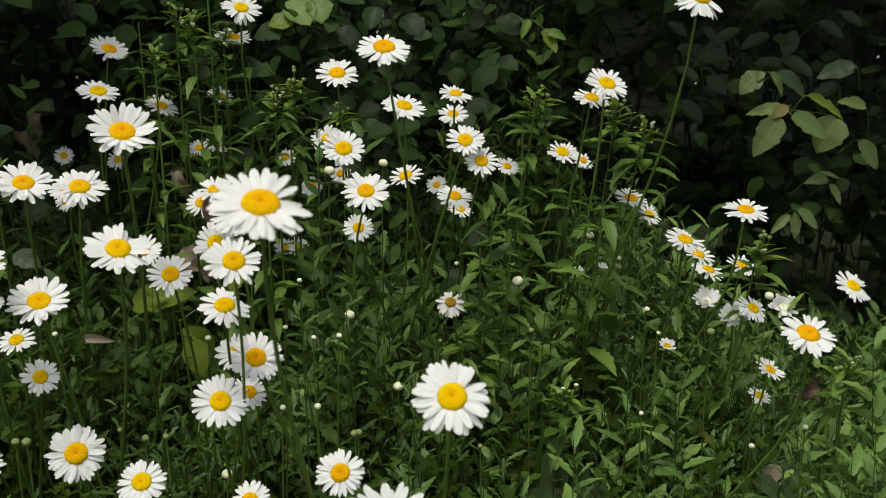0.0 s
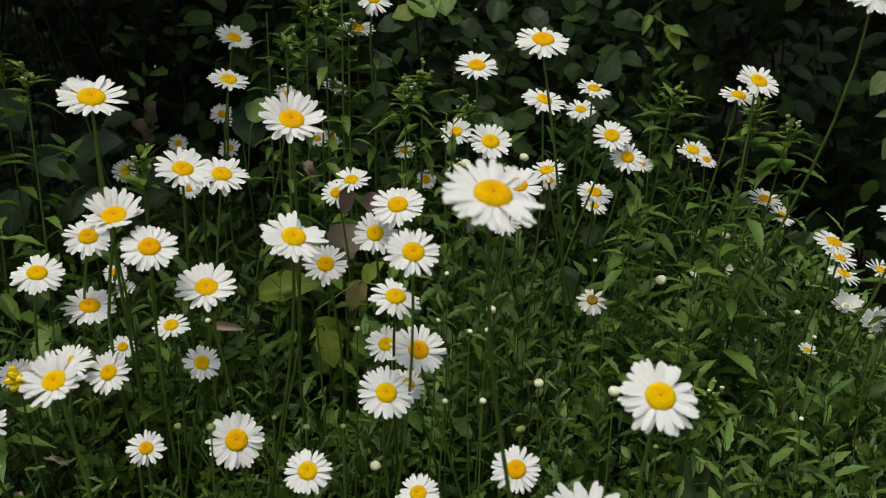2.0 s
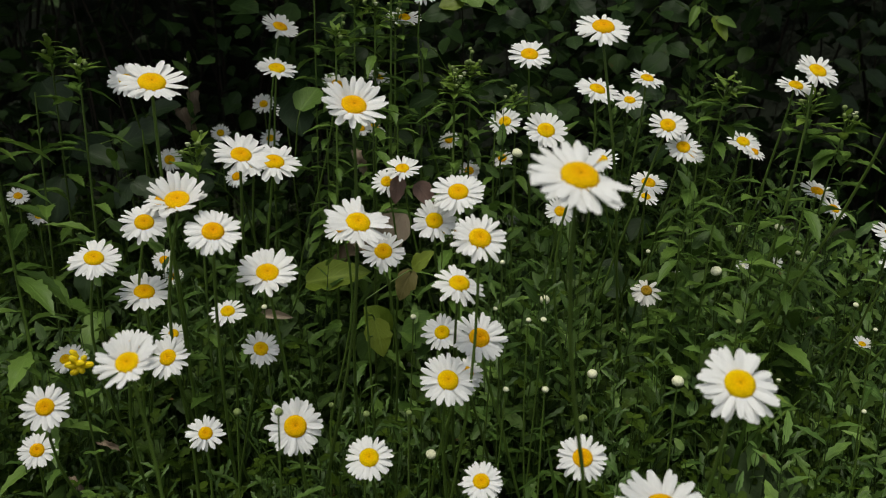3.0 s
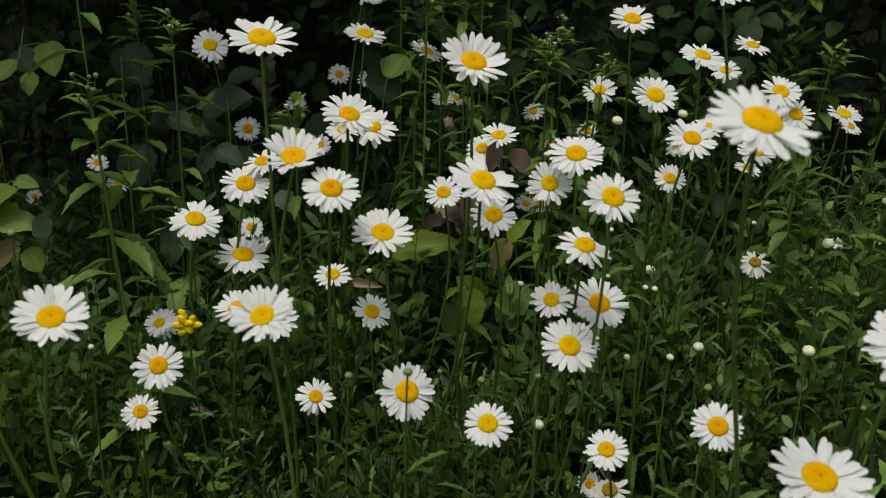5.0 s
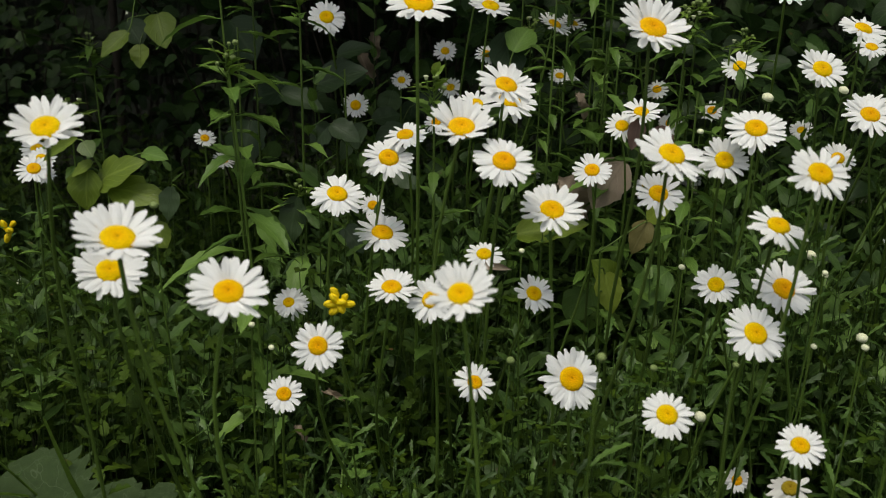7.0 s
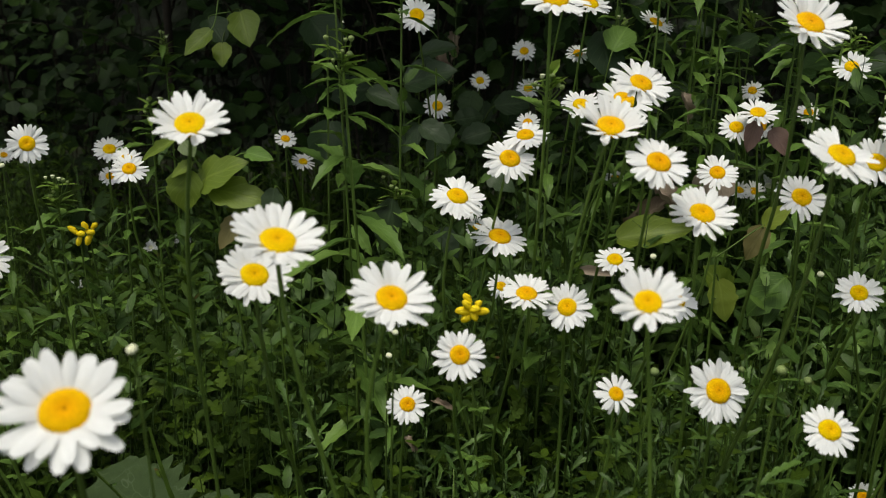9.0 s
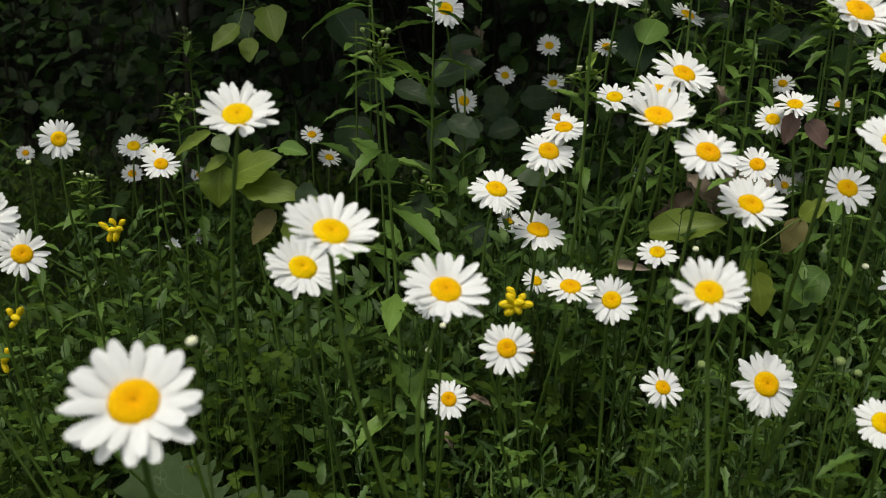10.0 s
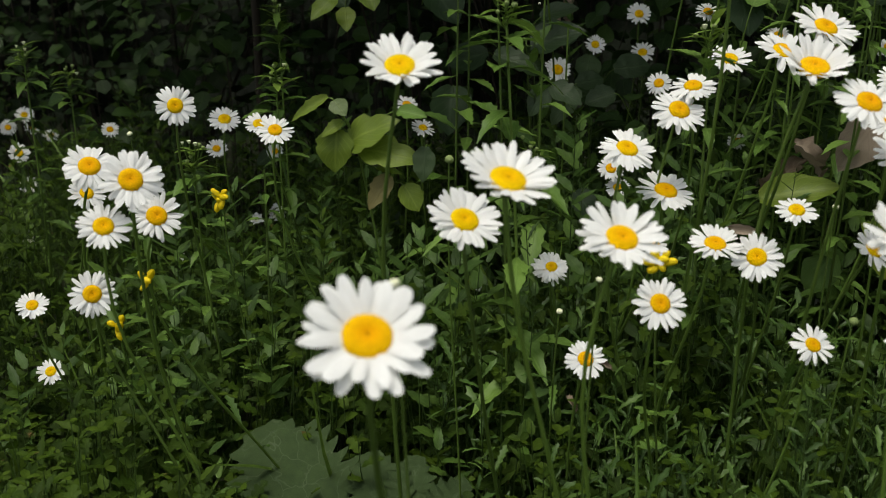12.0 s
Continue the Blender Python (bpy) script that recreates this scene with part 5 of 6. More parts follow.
leaf_on(shade_branch, "round", M_DULL, (0.4510, 1.7200, 0.6750), (-0.900, -0.284, 0.331), (0.0, -0.72, 0.69), 0.0422, 0.77)
leaf_on(shade_branch, "round", M_DULL, (0.4600, 1.7200, 0.7230), (0.706, -0.339, -0.622), (0.0, -0.72, 0.69), 0.0354, 0.66)
leaf_on(shade_branch, "round", M_DULL, (0.5460, 1.7200, 0.7560), (0.955, -0.229, 0.191), (0.0, -0.72, 0.69), 0.0524, 0.66)
leaf_on(shade_branch, "round", M_DULL, (0.6220, 1.7200, 0.7170), (-0.424, -0.254, -0.869), (0.0, -0.72, 0.69), 0.0472, 0.77)
leaf_on(shade_branch, "round", M_DULL, (0.5580, 1.7200, 0.6610), (0.977, -0.209, -0.035), (0.0, -0.72, 0.69), 0.0573, 0.55)
leaf_on(shade_branch, "round", M_DULL, (0.6010, 1.7200, 0.6690), (0.883, -0.196, -0.425), (0.0, -0.72, 0.69), 0.0611, 0.66)
leaf_on(shade_branch, "round", M_DULL, (0.4160, 1.7200, 0.6530), (0.861, -0.272, -0.430), (0.0, -0.72, 0.69), 0.0441, 0.66)
leaf_on(shade_branch, "round", M_DULL, (0.4720, 1.7200, 0.6380), (0.745, -0.263, -0.613), (0.0, -0.72, 0.69), 0.0457, 0.88)
leaf_on(shade_branch, "round", M_DULL, (0.3960, 1.7200, 0.7310), (0.798, -0.299, -0.524), (0.0, -0.72, 0.69), 0.0401, 0.66)
leaf_on(shade_branch, "round", M_DULL, (0.5750, 1.7200, 0.7120), (-0.914, -0.233, -0.331), (0.0, -0.72, 0.69), 0.0514, 0.55)
leaf_on(shade_branch, "round", M_DULL, (0.6610, 1.7200, 0.7320), (0.835, -0.238, -0.497), (0.0, -0.72, 0.69), 0.0503, 0.66)
leaf_on(shade_branch, "round", M_DULL, (0.7040, 1.7200, 0.6240), (-0.879, -0.245, -0.409), (0.0, -0.72, 0.69), 0.0489, 0.66)
leaf_on(shade_branch, "round", M_DULL, (0.4260, 1.7200, 0.5930), (0.743, -0.229, -0.629), (0.0, -0.72, 0.69), 0.0525, 0.77)
leaf_on(shade_branch, "round", M_DULL, (0.6980, 1.7200, 0.7510), (0.819, -0.266, -0.509), (0.0, -0.72, 0.69), 0.0452, 0.66)
leafy_twig = plant("leafy_twig", "shrub twig with rounded mid-green leaves", "twig", (-0.2189, 1.9500, 0.0000), (-0.2189, 1.4328, 0.7404))
leaf_on(leafy_twig, "round", M_WEED, (-0.2208, 1.4211, 0.7723), (0.5537, -0.6056, -0.5716), (-0.0000, -0.7912, 0.7856), 0.0539, 1.00)
leaf_on(leafy_twig, "round", M_FRESH, (-0.2116, 1.4050, 0.7469), (-0.9535, -0.2191, -0.2068), (-0.0000, -0.7912, 0.7856), 0.0390, 1.00)
leaf_on(leafy_twig, "round", M_HEDGE_ONE, (-0.2612, 1.3926, 0.6802), (-0.9535, -0.2191, -0.2068), (-0.0000, -0.7912, 0.7856), 0.0557, 1.00)
leaf_on(leafy_twig, "round", M_WEED, (-0.1825, 1.4252, 0.7764), (0.1990, -0.7127, -0.6727), (-0.0000, -0.7912, 0.7856), 0.0465, 1.00)
leaf_on(leafy_twig, "round", M_HEDGE_ONE, (-0.1590, 1.4168, 0.7278), (0.9535, -0.2191, -0.2068), (-0.0000, -0.7912, 0.7856), 0.0427, 1.00)
leaf_on(leafy_twig, "round", M_HEDGE_ONE, (-0.0567, 1.4322, 0.7495), (0.5537, -0.6056, -0.5716), (-0.0000, -0.7912, 0.7856), 0.0446, 1.00)
leaf_on(leafy_twig, "round", M_HEDGE_ONE, (-0.1436, 1.4137, 0.7213), (-0.9535, -0.2191, -0.2068), (-0.0000, -0.7912, 0.7856), 0.0409, 1.00)
leaf_on(leafy_twig, "round", M_HEDGE_ONE, (-0.2293, 1.3992, 0.7318), (-0.9885, -0.1101, -0.1039), (-0.0000, -0.7912, 0.7856), 0.0427, 1.00)
leaf_on(leafy_twig, "round", M_HEDGE_ONE, (-0.0978, 1.4293, 0.7613), (-0.1990, -0.7127, -0.6727), (-0.0000, -0.7912, 0.7856), 0.0372, 1.00)
arching_twig = plant("arching_twig", "thin bare twig ending in small fresh leaves", "twig", (-0.1761, 1.9500, 0.0000), (0.1739, 1.4884, 0.7136))
leaf_on(arching_twig, "pointed", M_FRESH, (0.1546, 1.4816, 0.7285), (0.3652, -0.5644, -0.7403), (-0.0000, -0.8754, 0.6572), 0.0426, 0.70)
leaf_on(arching_twig, "pointed", M_WEED, (0.1577, 1.4717, 0.7248), (0.9474, -0.1940, -0.2545), (-0.0000, -0.8754, 0.6572), 0.0290, 0.80)
leaf_on(arching_twig, "pointed", M_WEED, (0.1325, 1.5033, 0.7426), (-0.3652, -0.5644, -0.7403), (-0.0000, -0.8754, 0.6572), 0.0334, 0.60)
leaf_on(arching_twig, "round", M_HEDGE_ONE, (0.0353, 1.3879, 0.6192), (0.9876, 0.1049, 0.1164), (-0.0000, -0.8365, 0.7241), 0.0385, 1.00)
leaf_on(arching_twig, "round", M_HEDGE_ONE, (0.0858, 1.5533, 0.7416), (0.8874, -0.3085, -0.3426), (-0.0000, -0.8365, 0.7241), 0.0507, 1.00)
coarse_plant = plant("coarse_plant", "low plant with big jagged grey-green leaves", "plant", (-0.80, 0.84, 0), (-0.80, 0.83, 0.10))
leaf_on(coarse_plant, "coarse", M_COARSE, (-0.8370, 0.8540, 0.1100), (-0.702, 0.619, 0.351), (0.0, -0.45, 0.89), 0.1566, 0.78)
HEADS.append((-0.947, 0.951, 0.16))
HEADS.append((-0.892, 0.902, 0.16))
leaf_on(coarse_plant, "coarse", M_COARSE, (-0.7670, 0.8530, 0.1100), (-0.423, 0.652, 0.629), (0.0, -0.45, 0.89), 0.0874, 0.80)
HEADS.append((-0.804, 0.910, 0.16))
HEADS.append((-0.786, 0.881, 0.16))
leaf_on(coarse_plant, "coarse", M_COARSE, (-0.7530, 0.8560, 0.1100), (0.000, 0.707, 0.707), (0.0, -0.45, 0.89), 0.0778, 0.75)
HEADS.append((-0.753, 0.911, 0.16))
HEADS.append((-0.753, 0.883, 0.16))
leaf_on(coarse_plant, "coarse", M_COARSE, (-0.7380, 0.8540, 0.1100), (0.623, 0.180, 0.761), (0.0, -0.45, 0.89), 0.0722, 0.70)
HEADS.append((-0.693, 0.867, 0.16))
HEADS.append((-0.716, 0.861, 0.16))
coarse_weed = plant("coarse_plant", "low plant with big jagged grey-green leaves", "plant", (0.1110, 1.0043, 0.0000), (0.1110, 0.9543, 0.1942))
leaf_on(coarse_weed, "coarse", M_COARSE, (0.1354, 0.9370, 0.2616), (-0.9606, 0.2291, 0.1570), (-0.0000, -0.6830, 0.8901), 0.0671, 1.00)
leaf_on(coarse_weed, "coarse", M_COARSE, (0.1346, 0.9413, 0.2447), (0.9089, 0.3439, 0.2357), (-0.0000, -0.6830, 0.8901), 0.0576, 1.00)
leaf_on(coarse_weed, "coarse", M_COARSE, (0.3451, 0.8937, 0.2691), (0.5879, 0.6673, 0.4573), (-0.0000, -0.6830, 0.8901), 0.0540, 1.00)

# ---- ground ----
def ground():
    """One sheet to the horizon, uneven near the flowers."""
    bm = bmesh.new()
    xs = [-60, -20, -8, *np.linspace(-4, 3, 71), 8, 20, 60]
    ys = [-60, -20, -6, -2, *np.linspace(-0.6, 3.4, 41), 4.6, 8, 20, 60]
    grid = [[bm.verts.new((x, y, 0.02 * noise.noise((x * 3, y * 3, 0)) + 0.008 * noise.noise((x * 14, y * 14, 3)) - 0.012)) for x in xs] for y in ys]
    for a in range(len(ys) - 1):
        for b in range(len(xs) - 1):
            bm.faces.new((grid[a][b], grid[a][b + 1], grid[a + 1][b + 1], grid[a + 1][b]))
    me = bpy.data.meshes.new("ground")
    bm.to_mesh(me)
    bm.free()
    me.materials.append(M_SOIL)
    me.materials.append(M_SPECK_GROUND)
    # far ground painted pale to imitate sky glints behind the hedge
    for f in me.polygons:
        f.material_index = int(f.center.y > 5)
    return tagged(new("ground", me), "dark bare soil under dense meadow plants", "ground", kind="structure")


ground()


# ---- meadow foliage that nobody could count ----
def stuff(name, mesh, label, category):
    return tagged(new(name, mesh), label, category, kind="stuff")


def smooth_step(a, b, v):
    t = np.clip((v - a) / (b - a), 0, 1)
    return t * t * (3 - 2 * t)


HEAD_ARRAY, BUD_ARRAY = np.array(HEADS), np.array(BUDS)


def canopy(x, y):
    """Height of the meadow plants: tall amid the daisies, low at the near and the left side, and below the nearby flower heads."""
    amid = smooth_step(-0.45, -0.05, x) * (1 - 0.8 * smooth_step(0.20, 0.42, x))
    tall = 0.245 + 0.115 * smooth_step(-0.75, -0.4, x) * smooth_step(0.60, 0.8, y) + amid * (0.04 * smooth_step(0.8, 1.05, y) + 0.14 * smooth_step(1.1, 1.45, y))
    tall += 0.15 * smooth_step(-1.15, -0.9, x) * (1 - smooth_step(-0.5, -0.3, x)) * smooth_step(0.92, 1.15, y)
    tall += 0.10 * smooth_step(-0.9, -1.4, x) * smooth_step(1.0, 1.5, y)
    tall *= 1 - 0.42 * smooth_step(0.30, 0.58, x) * smooth_step(0.85, 1.05, y)  # the stand falls away beside the hedge
    tall *= 0.92 + 0.45 * noise.noise((x * 4, y * 4, 1.5))
    ahead = HEAD_ARRAY[:, 1] - y
    near = HEAD_ARRAY[(np.abs(HEAD_ARRAY[:, 0] - x) < 0.075 + 0.12 * np.maximum(ahead, 0)) & (ahead > -0.03) & (ahead < 0.6)]
    if len(near):
        free = 0.74 - (0.74 - near[:, 2]) * np.minimum(1, y / near[:, 1]) - 0.05
        tall = min(tall, max(0.12, free.min()))
    ahead = BUD_ARRAY[:, 1] - y
    near = BUD_ARRAY[(np.abs(BUD_ARRAY[:, 0] - x) < 0.03 + 0.08 * np.maximum(ahead, 0)) & (ahead > -0.02) & (ahead < 0.35)]
    if len(near):
        free = 0.74 - (0.74 - near[:, 2]) * np.minimum(1, y / near[:, 1]) - 0.03
        tall = min(tall, max(0.12, free.min()))
    return tall


def spread(rng, box):
    """A random place in the box, thinning out towards an uneven edge."""
    while True:
        x, y = rng.uniform(box[0] - 0.25, box[1] + 0.25), rng.uniform(box[2] - 0.10, box[3] + 0.15)
        inside = min(x - box[0] + 0.25, box[1] + 0.25 - x, 1.6 * (y - box[2] + 0.10), box[3] + 0.15 - y)
        if inside > 0.42 * rng.random() ** 2 + 0.16 * noise.noise((x * 4, y * 4, 0)):
            return x, y


def upright_plants(count, box, templates, leaf_size, gap, material, name, label, category, height=1.0, open_=0.9, seed=1):
    """Leafy stalks: each a thin stem with leaves in a spiral up to its top; stems and leaves become two joined meshes."""
    rng = np.random.default_rng(seed)
    stems, picks, poses = [], [], []
    for _ in range(count):
        x, y = spread(rng, box)
        h = canopy(x, y) * height * rng.uniform(0.55, 1.12)
        tip = Vector((x + rng.normal() * 0.03, y + rng.normal() * 0.03, h))
        pts = arc((x, y, -0.01), (x, y, h * 0.4), (tip.x, tip.y, h * 0.7), tip, 4)
        stems.append(tube(pts, [0.0008, 0.0008, 0.0008, 0.0006, 0.0004], 4))
        z, g = h * rng.uniform(0.38, 0.55), rng.uniform(0, 6.3)
        while z < h:
            t = z / h
            at = pts[0].lerp(tip, t)
            way = Vector((math.cos(g), math.sin(g), rng.uniform(0.1, open_) + 0.8 * t * t))
            picks.append(rng.integers(len(templates)))
            up = (rng.normal() * 0.3, -0.35 + rng.normal() * 0.25, 0.9)  # blades turn to the open sky, away from the wood
            poses.append(aim(at, way, up, leaf_size * rng.uniform(0.7, 1.25) * (1.0 - 0.45 * t), rng.uniform(0.85, 1.2)))
            z += gap * rng.uniform(0.7, 1.3)
            g += 2.4
    stuff(name + "_stalks", mesh_from(name + "_stalks", *merge(stems), M_STALK_SHADE), "thin green " + category + " stalks in a dense stand", category)
    stuff(name, joined(name, templates, picks, poses, material), label, category)


def clover_plants(count, box, name, label, seed=2):
    """Three small oval leaflets on a thin petiole, many times."""
    rng = np.random.default_rng(seed)
    one = [slim(oval_leaf(k)) for k in range(3)]
    stems, picks, poses = [], [], []
    for _ in range(count):
        x, y = spread(rng, box)
        h = canopy(x, y) * rng.uniform(0.55, 1.05)
        top = Vector((x + rng.normal() * 0.02, y + rng.normal() * 0.02, h))
        stems.append(tube([(x, y, 0), (0.5 * (x + top.x), 0.5 * (y + top.y), h * 0.55), top], [0.0008, 0.0007, 0.0005], 3))
        g0, s = rng.uniform(0, 6.3), rng.uniform(0.007, 0.014)
        lean = Vector((rng.normal() * 0.25, rng.normal() * 0.25 - 0.1, 1))
        for k in range(3):
            g = g0 + 2.1 * k
            picks.append(rng.integers(3))
            poses.append(aim(top, (math.cos(g), math.sin(g), rng.uniform(0.0, 0.4)), lean, s, 1.15))
    stuff(name + "_stalks", mesh_from(name + "_stalks", *merge(stems), M_STALK_SHADE), "thin green clover stalks", "clover")
    stuff(name, joined(name, one, picks, poses, M_CLOVER_DIM), label, "clover")


NARROW = [slim(daisy_leaf(k, 8)) for k in range(5)]
LANCE = [slim(lance_leaf(k, 0.125, 0.28)) for k in range(4)]
SMALL = [slim(lance_leaf(k, 0.13, 0.3, 6)) for k in range(4)]
BROAD = [slim(toothed_leaf(k, 0.28, 8)) for k in range(4)]
OVAL = [slim(oval_leaf(k)) for k in range(4)]
SAW = [slim(toothed_leaf(k, 0.17, 10)) for k in range(4)]
LOBED = [slim(lobed_leaf(k)) for k in range(5)]
upright_plants(2050, (-0.55, 0.80, 0.72, 1.6), NARROW, 0.033, 0.0105, M_DAISY_LEAF, "daisy_foliage", "dense green toothed daisy leaves on upright stalks", "foliage", 1.0, 1.2, 3)
upright_plants(380, (-0.05, 0.62, 0.88, 1.6), LANCE, 0.058, 0.0160, M_MEADOW, "lance_foliage", "mid-green lance-shaped meadow leaves on stalks", "foliage", 1.08, 0.7, 4)
upright_plants(900, (-2.4, -0.5, 0.60, 2.3), SMALL, 0.030, 0.013, M_LOW_DIM, "low_foliage", "low green toothed meadow leaves", "foliage", 0.95, 0.8, 5)
upright_plants(900, (-1.35, 0.30, 0.55, 1.15), LOBED, 0.034, 0.016, M_LOW_DIM, "lobed_foliage", "soft lobed green leaves in a thick low stand", "foliage", 0.95, 0.3, 7)
upright_plants(800, (-2.3, 0.8, 0.55, 1.9), BROAD, 0.027, 0.015, M_LOW_DIM, "broad_foliage", "broad toothed green meadow leaves near the ground", "foliage", 0.9, 0.4, 6)
upright_plants(750, (-2.3, -0.7, 0.9, 2.0), SMALL, 0.038, 0.013, M_LOW_DIM, "willow_foliage", "small lance-shaped leaves on low green shoots", "foliage", 1.05, 0.7, 8)
upright_plants(520, (0.0, 0.80, 0.8, 1.4), OVAL, 0.032, 0.021, M_MEADOW, "oval_foliage", "pale oval leaves of low meadow plants", "foliage", 0.86, 0.3, 12)
upright_plants(400, (-1.05, 0.0, 1.0, 1.5), SAW, 0.046, 0.017, M_LOW_TALL, "nettle_foliage", "dull green toothed leaves of shaded plants between the daisies", "foliage", 1.3, 0.3, 14)
upright_plants(100, (-0.6, -0.02, 1.2, 1.6), SAW, 0.056, 0.020, M_LOW_TALL, "bramble_foliage", "broad toothed leaves of shaded plants behind the daisies", "foliage", 1.6, 0.3, 15)
clover_plants(4800, (-2.2, 0.1, 0.50, 1.9), "clover_carpet", "small three-part clover leaves in a thick carpet")


def grass(count, box, name="grass", low=1.0, seed=9):
    rng = np.random.default_rng(seed)
    tem = [slim(grass_leaf(k)) for k in range(4)]
    picks, poses = [], []
    for _ in range(count):
        x, y = spread(rng, box)
        way = Vector((rng.normal() * 0.45, rng.normal() * 0.45, 1))
        picks.append(rng.integers(4))
        poses.append(aim((x, y, -0.01), way, (rng.normal(), rng.normal(), 0.3), canopy(x, y) * low * rng.uniform(0.5, 1.1)))
    stuff(name, joined(name, tem, picks, poses, M_GRASS), "thin green grass blades between the meadow plants", "grass")


grass(1600, (-2.2, 1.0, 0.5, 2.0))
grass(4000, (-3.4, 2.2, -1.0, 1.7), "short_turf", 0.3, 10)


# ---- hedge ----
def hedge():
    """Leafy shrubs behind the flowers: arching twigs that carry alternate round leaves, with an unseen overhang added
    above for shade.
    """
    rng = np.random.default_rng(11)
    tem = [slim(round_leaf(k, 0.1, 6)) for k in range(6)]
    picks, poses, twigs = [], [], []
    for k in range(560):
        x = rng.uniform(-4.4, 3.3)
        back = 0.28 * max(0, -x - 1.0)
        y = 1.85 + rng.uniform(0, 0.8) + back
        h = rng.uniform(0.3, 1.15) if rng.random() < 0.68 else rng.uniform(1.0, 2.7)
        reach = rng.uniform(0.05, 0.42) * (0.6 + h / 3) + (0.25 if h > 1.15 else 0)
        tip = Vector((x + rng.normal() * 0.28, y - reach, h * rng.uniform(0.8, 1.0)))
        pts = arc((x, y, 0), (x, y, h * 0.6), (x * 0.4 + tip.x * 0.6, tip.y + reach * 0.4, h * 1.08), tip, 12)
        r = rng.uniform(0.0008, 0.0022)
        twigs.append(tube(pts, [r * (1.4 - j / 12) for j in range(13)], 5))
        leaf = rng.uniform(0.032, 0.062) * (0.8 if x < -0.9 else 1)
        side = 1
        for j in range(2, 13):
            for _ in range(rng.integers(1, 3)):
                side = -side
                along = (pts[min(j + 1, 12)] - pts[j - 1]).normalized()
                out = along.cross(Vector((0, 0, 1))) * side
                way = out + along * 0.5 + Vector((rng.normal() * 0.35, rng.normal() * 0.35 - 0.25, rng.normal() * 0.3 - 0.35))
                up = Vector((rng.normal() * 0.35, -0.35 + rng.normal() * 0.4, 0.9))
                picks.append(rng.integers(6))
                poses.append(aim(pts[j] + out * 0.008, way, up, leaf * rng.uniform(0.6, 1.15)))
    for count, x0, x1, y0, y1 in ((2400, -1.6, -0.58, 1.1, 2.2), (1500, -1.3, -0.25, 1.55, 2.3), (500, -2.6, 1.6, 1.6, 2.3), (1600, 0.05, 0.75, 1.45, 2.2)):
        # unseen boughs and loose leaves overhead, added only to cast shade below
        for k in range(count // 170):
            x, out = rng.uniform(x0, x1), rng.uniform(y0, y1)
            top = 1.3 + abs(rng.normal()) * 0.25
            twigs.append(tube(arc((x + rng.normal() * 0.4, 2.6, 0.0), (x + rng.normal() * 0.2, 2.5, top * 0.8), (x, 2.3, top * 1.1), (x + rng.normal() * 0.2, out, top), 9), [0.005 - 0.00045 * j for j in range(10)], 5))
        for k in range(count):
            x, y, z = rng.uniform(x0, x1), rng.uniform(y0, y1), 1.25 + abs(rng.normal()) * 0.3
            picks.append(rng.integers(6))
            poses.append(aim((x, y, z), (rng.normal(), rng.normal() - 0.3, rng.normal() * 0.3 - 0.3), (rng.normal() * 0.4, -0.2, 0.9), rng.uniform(0.045, 0.08)))
    for k in range(4200):
        x, z = rng.uniform(-4.4, 3.4), rng.uniform(0.05, 2.6)
        y = 2.15 + 0.28 * max(0, -x - 1.0) + abs(rng.normal()) * 0.3
        picks.append(rng.integers(6))
        poses.append(aim((x, y, z), (rng.normal(), rng.normal() - 0.3, rng.normal() * 0.6 - 0.3), (rng.normal() * 0.5, -0.4, 0.8), rng.uniform(0.04, 0.075)))
    near_picks, near_poses, under_picks, under_poses = [], [], [], []
    for k in range(5000):
        near = k < 1200
        if near:
            x, y, z = rng.uniform(-0.62, 0.10), rng.uniform(1.3, 1.85), rng.uniform(0.12, 0.82)
        else:
            x = rng.uniform(-3.0, 1.5)
            y, z = rng.uniform(1.55, 2.2) + 0.28 * max(0, -x - 1.0), rng.uniform(0.1, 1.15)
        if not near and -1.0 < x < -0.5 and rng.random() < 0.6:  # leaves thinned out on this stretch to imitate deeper shade
            continue
        behind = HEAD_ARRAY[HEAD_ARRAY[:, 1] > y - 0.03]
        sight = 0.74 - (0.74 - behind[:, 2]) * np.minimum(1, y / behind[:, 1])
        if np.any((np.abs(behind[:, 0] - x) < 0.05 + 0.25 * (behind[:, 1] - y)) & (np.abs(sight - z) < 0.06)):
            continue
        (near_picks if near else under_picks).append(rng.integers(6))
        (near_poses if near else under_poses).append(aim((x, y, z), (rng.normal(), rng.normal() * 0.6 - 0.3, rng.normal() * 0.4 - 0.3), (rng.normal() * 0.35, -0.45 + rng.normal() * 0.3, 0.85), rng.uniform(0.022, 0.046) if near else rng.uniform(0.022, 0.044)))
    stuff("shrub_leaves", joined("shrub_leaves", tem, near_picks, near_poses, M_SHRUB_SHADE), "rounded shrub leaves between the flower stems, shade in their green", "hedge")
    stuff("understorey_leaves", joined("understorey_leaves", tem, under_picks, under_poses, M_UNDER_SHADE), "rounded leaves along the wood edge, shade painted into their green", "hedge")
    stuff("hedge_twigs", mesh_from("hedge_twigs", *merge(twigs), M_TWIG), "thin brown shrub twigs in deep shade", "hedge")
    stuff("hedge_leaves", joined("hedge_leaves", tem, picks, poses, M_HEDGE_SHADE), "dense round shrub leaves, deep shade painted into their green", "hedge")


hedge()


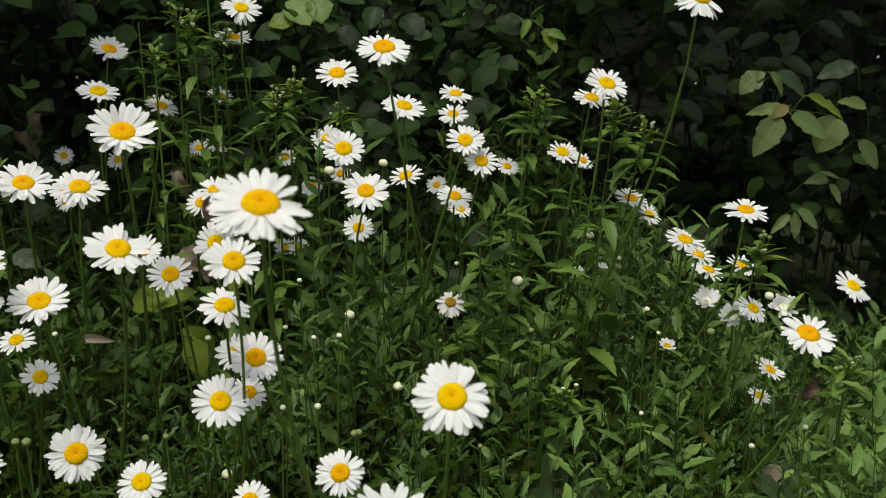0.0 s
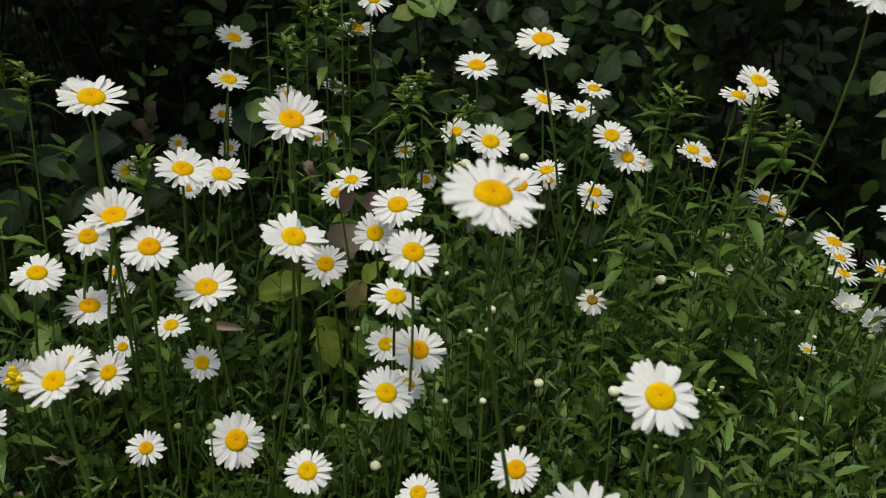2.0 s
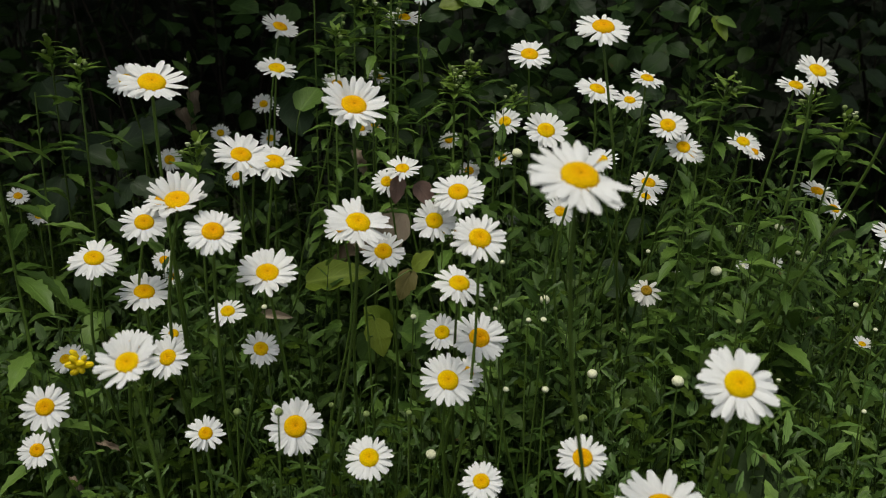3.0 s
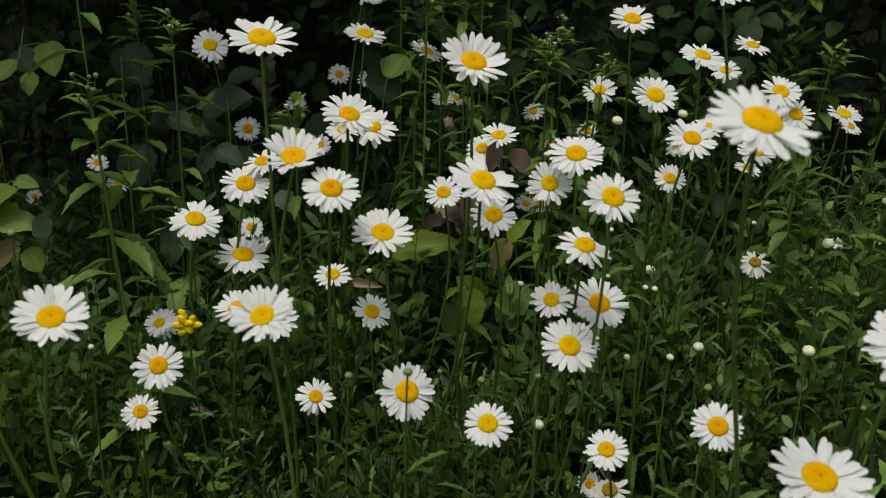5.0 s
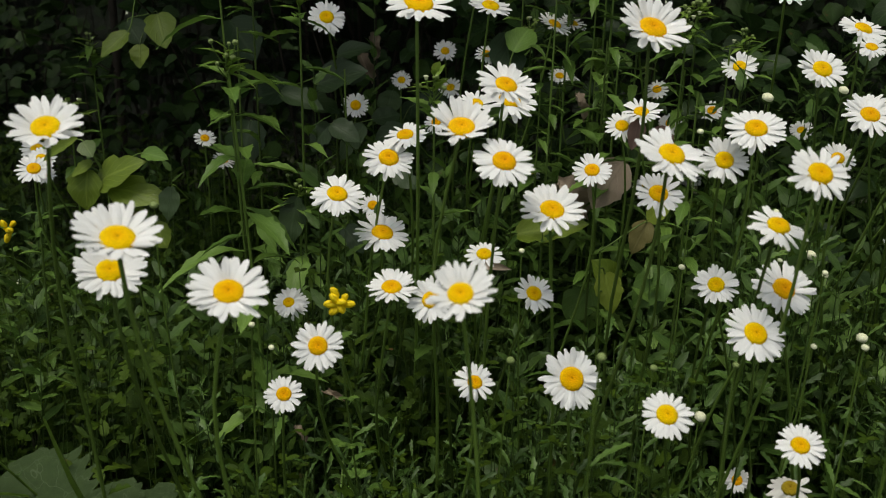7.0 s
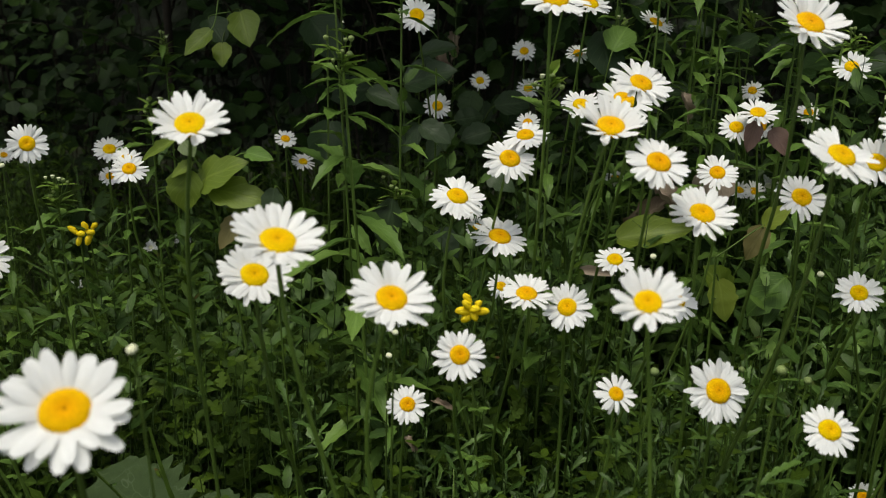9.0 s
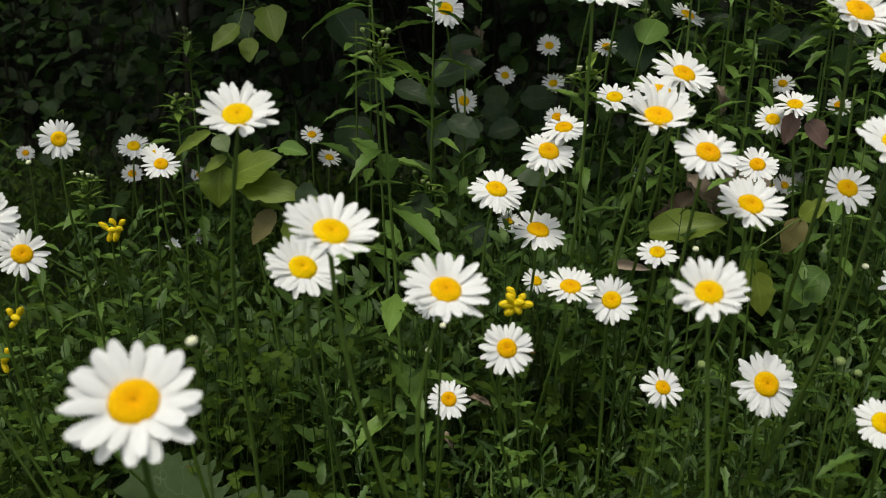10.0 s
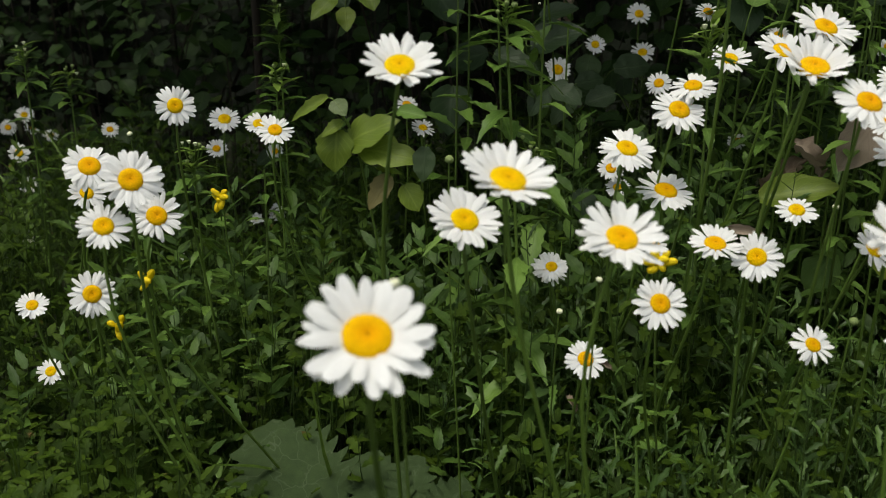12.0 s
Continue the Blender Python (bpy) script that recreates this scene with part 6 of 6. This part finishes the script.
def young_tree():
    """Slim dark trunk at the wood's edge."""
    ob = thing("young_tree", (-1.37, 2.12, 0), "slim dark grey-brown trunk of a young tree at the wood edge", "tree")
    pts = arc((0, 0, -0.02), (0.01, 0, 0.6), (-0.03, 0.02, 1.2), (-0.08, 0.05, 2.0), 14)
    part("trunk", mesh_from("trunk", *tube(pts, [0.0105 - 0.0003 * k for k in range(15)], 10), M_TWIG), ob)
    for k in (7, 9, 11):
        tip = pts[k] + Vector((0.25 * (-1) ** k, -0.12, 0.22))
        part("limb", mesh_from("limb", *tube(arc(pts[k], pts[k].lerp(tip, 0.4), tip - Vector((0, 0, 0.05)), tip, 6), [0.004 - 0.0005 * j for j in range(7)], 6), M_TWIG), ob)


young_tree()


def wood_shade_sheet():
    """Uneven sheet behind the hedge, painted near-black as wood shade, pierced here and there by small gaps."""
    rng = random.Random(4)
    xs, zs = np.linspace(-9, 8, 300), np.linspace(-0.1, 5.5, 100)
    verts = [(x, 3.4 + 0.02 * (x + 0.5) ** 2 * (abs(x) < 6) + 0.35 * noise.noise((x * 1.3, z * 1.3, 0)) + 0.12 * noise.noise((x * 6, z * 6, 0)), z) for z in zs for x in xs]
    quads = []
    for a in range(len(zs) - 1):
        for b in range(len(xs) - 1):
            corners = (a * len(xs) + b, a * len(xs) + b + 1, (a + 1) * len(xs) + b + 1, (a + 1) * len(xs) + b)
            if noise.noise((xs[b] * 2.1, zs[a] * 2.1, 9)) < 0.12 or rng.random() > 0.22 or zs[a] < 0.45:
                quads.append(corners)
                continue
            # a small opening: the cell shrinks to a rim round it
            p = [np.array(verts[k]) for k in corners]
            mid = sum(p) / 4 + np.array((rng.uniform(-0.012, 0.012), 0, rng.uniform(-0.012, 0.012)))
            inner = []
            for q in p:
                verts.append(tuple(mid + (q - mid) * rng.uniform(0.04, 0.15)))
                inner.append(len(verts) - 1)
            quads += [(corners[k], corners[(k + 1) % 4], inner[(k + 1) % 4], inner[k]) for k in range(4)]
    me = mesh_from("backdrop", verts, quads, [(0, 0)] * len(verts), M_WOOD_SHADE)
    return tagged(new("backdrop", me), "sheet behind the hedge painted near-black as deep wood shade", "backdrop", kind="structure")


wood_shade_sheet()
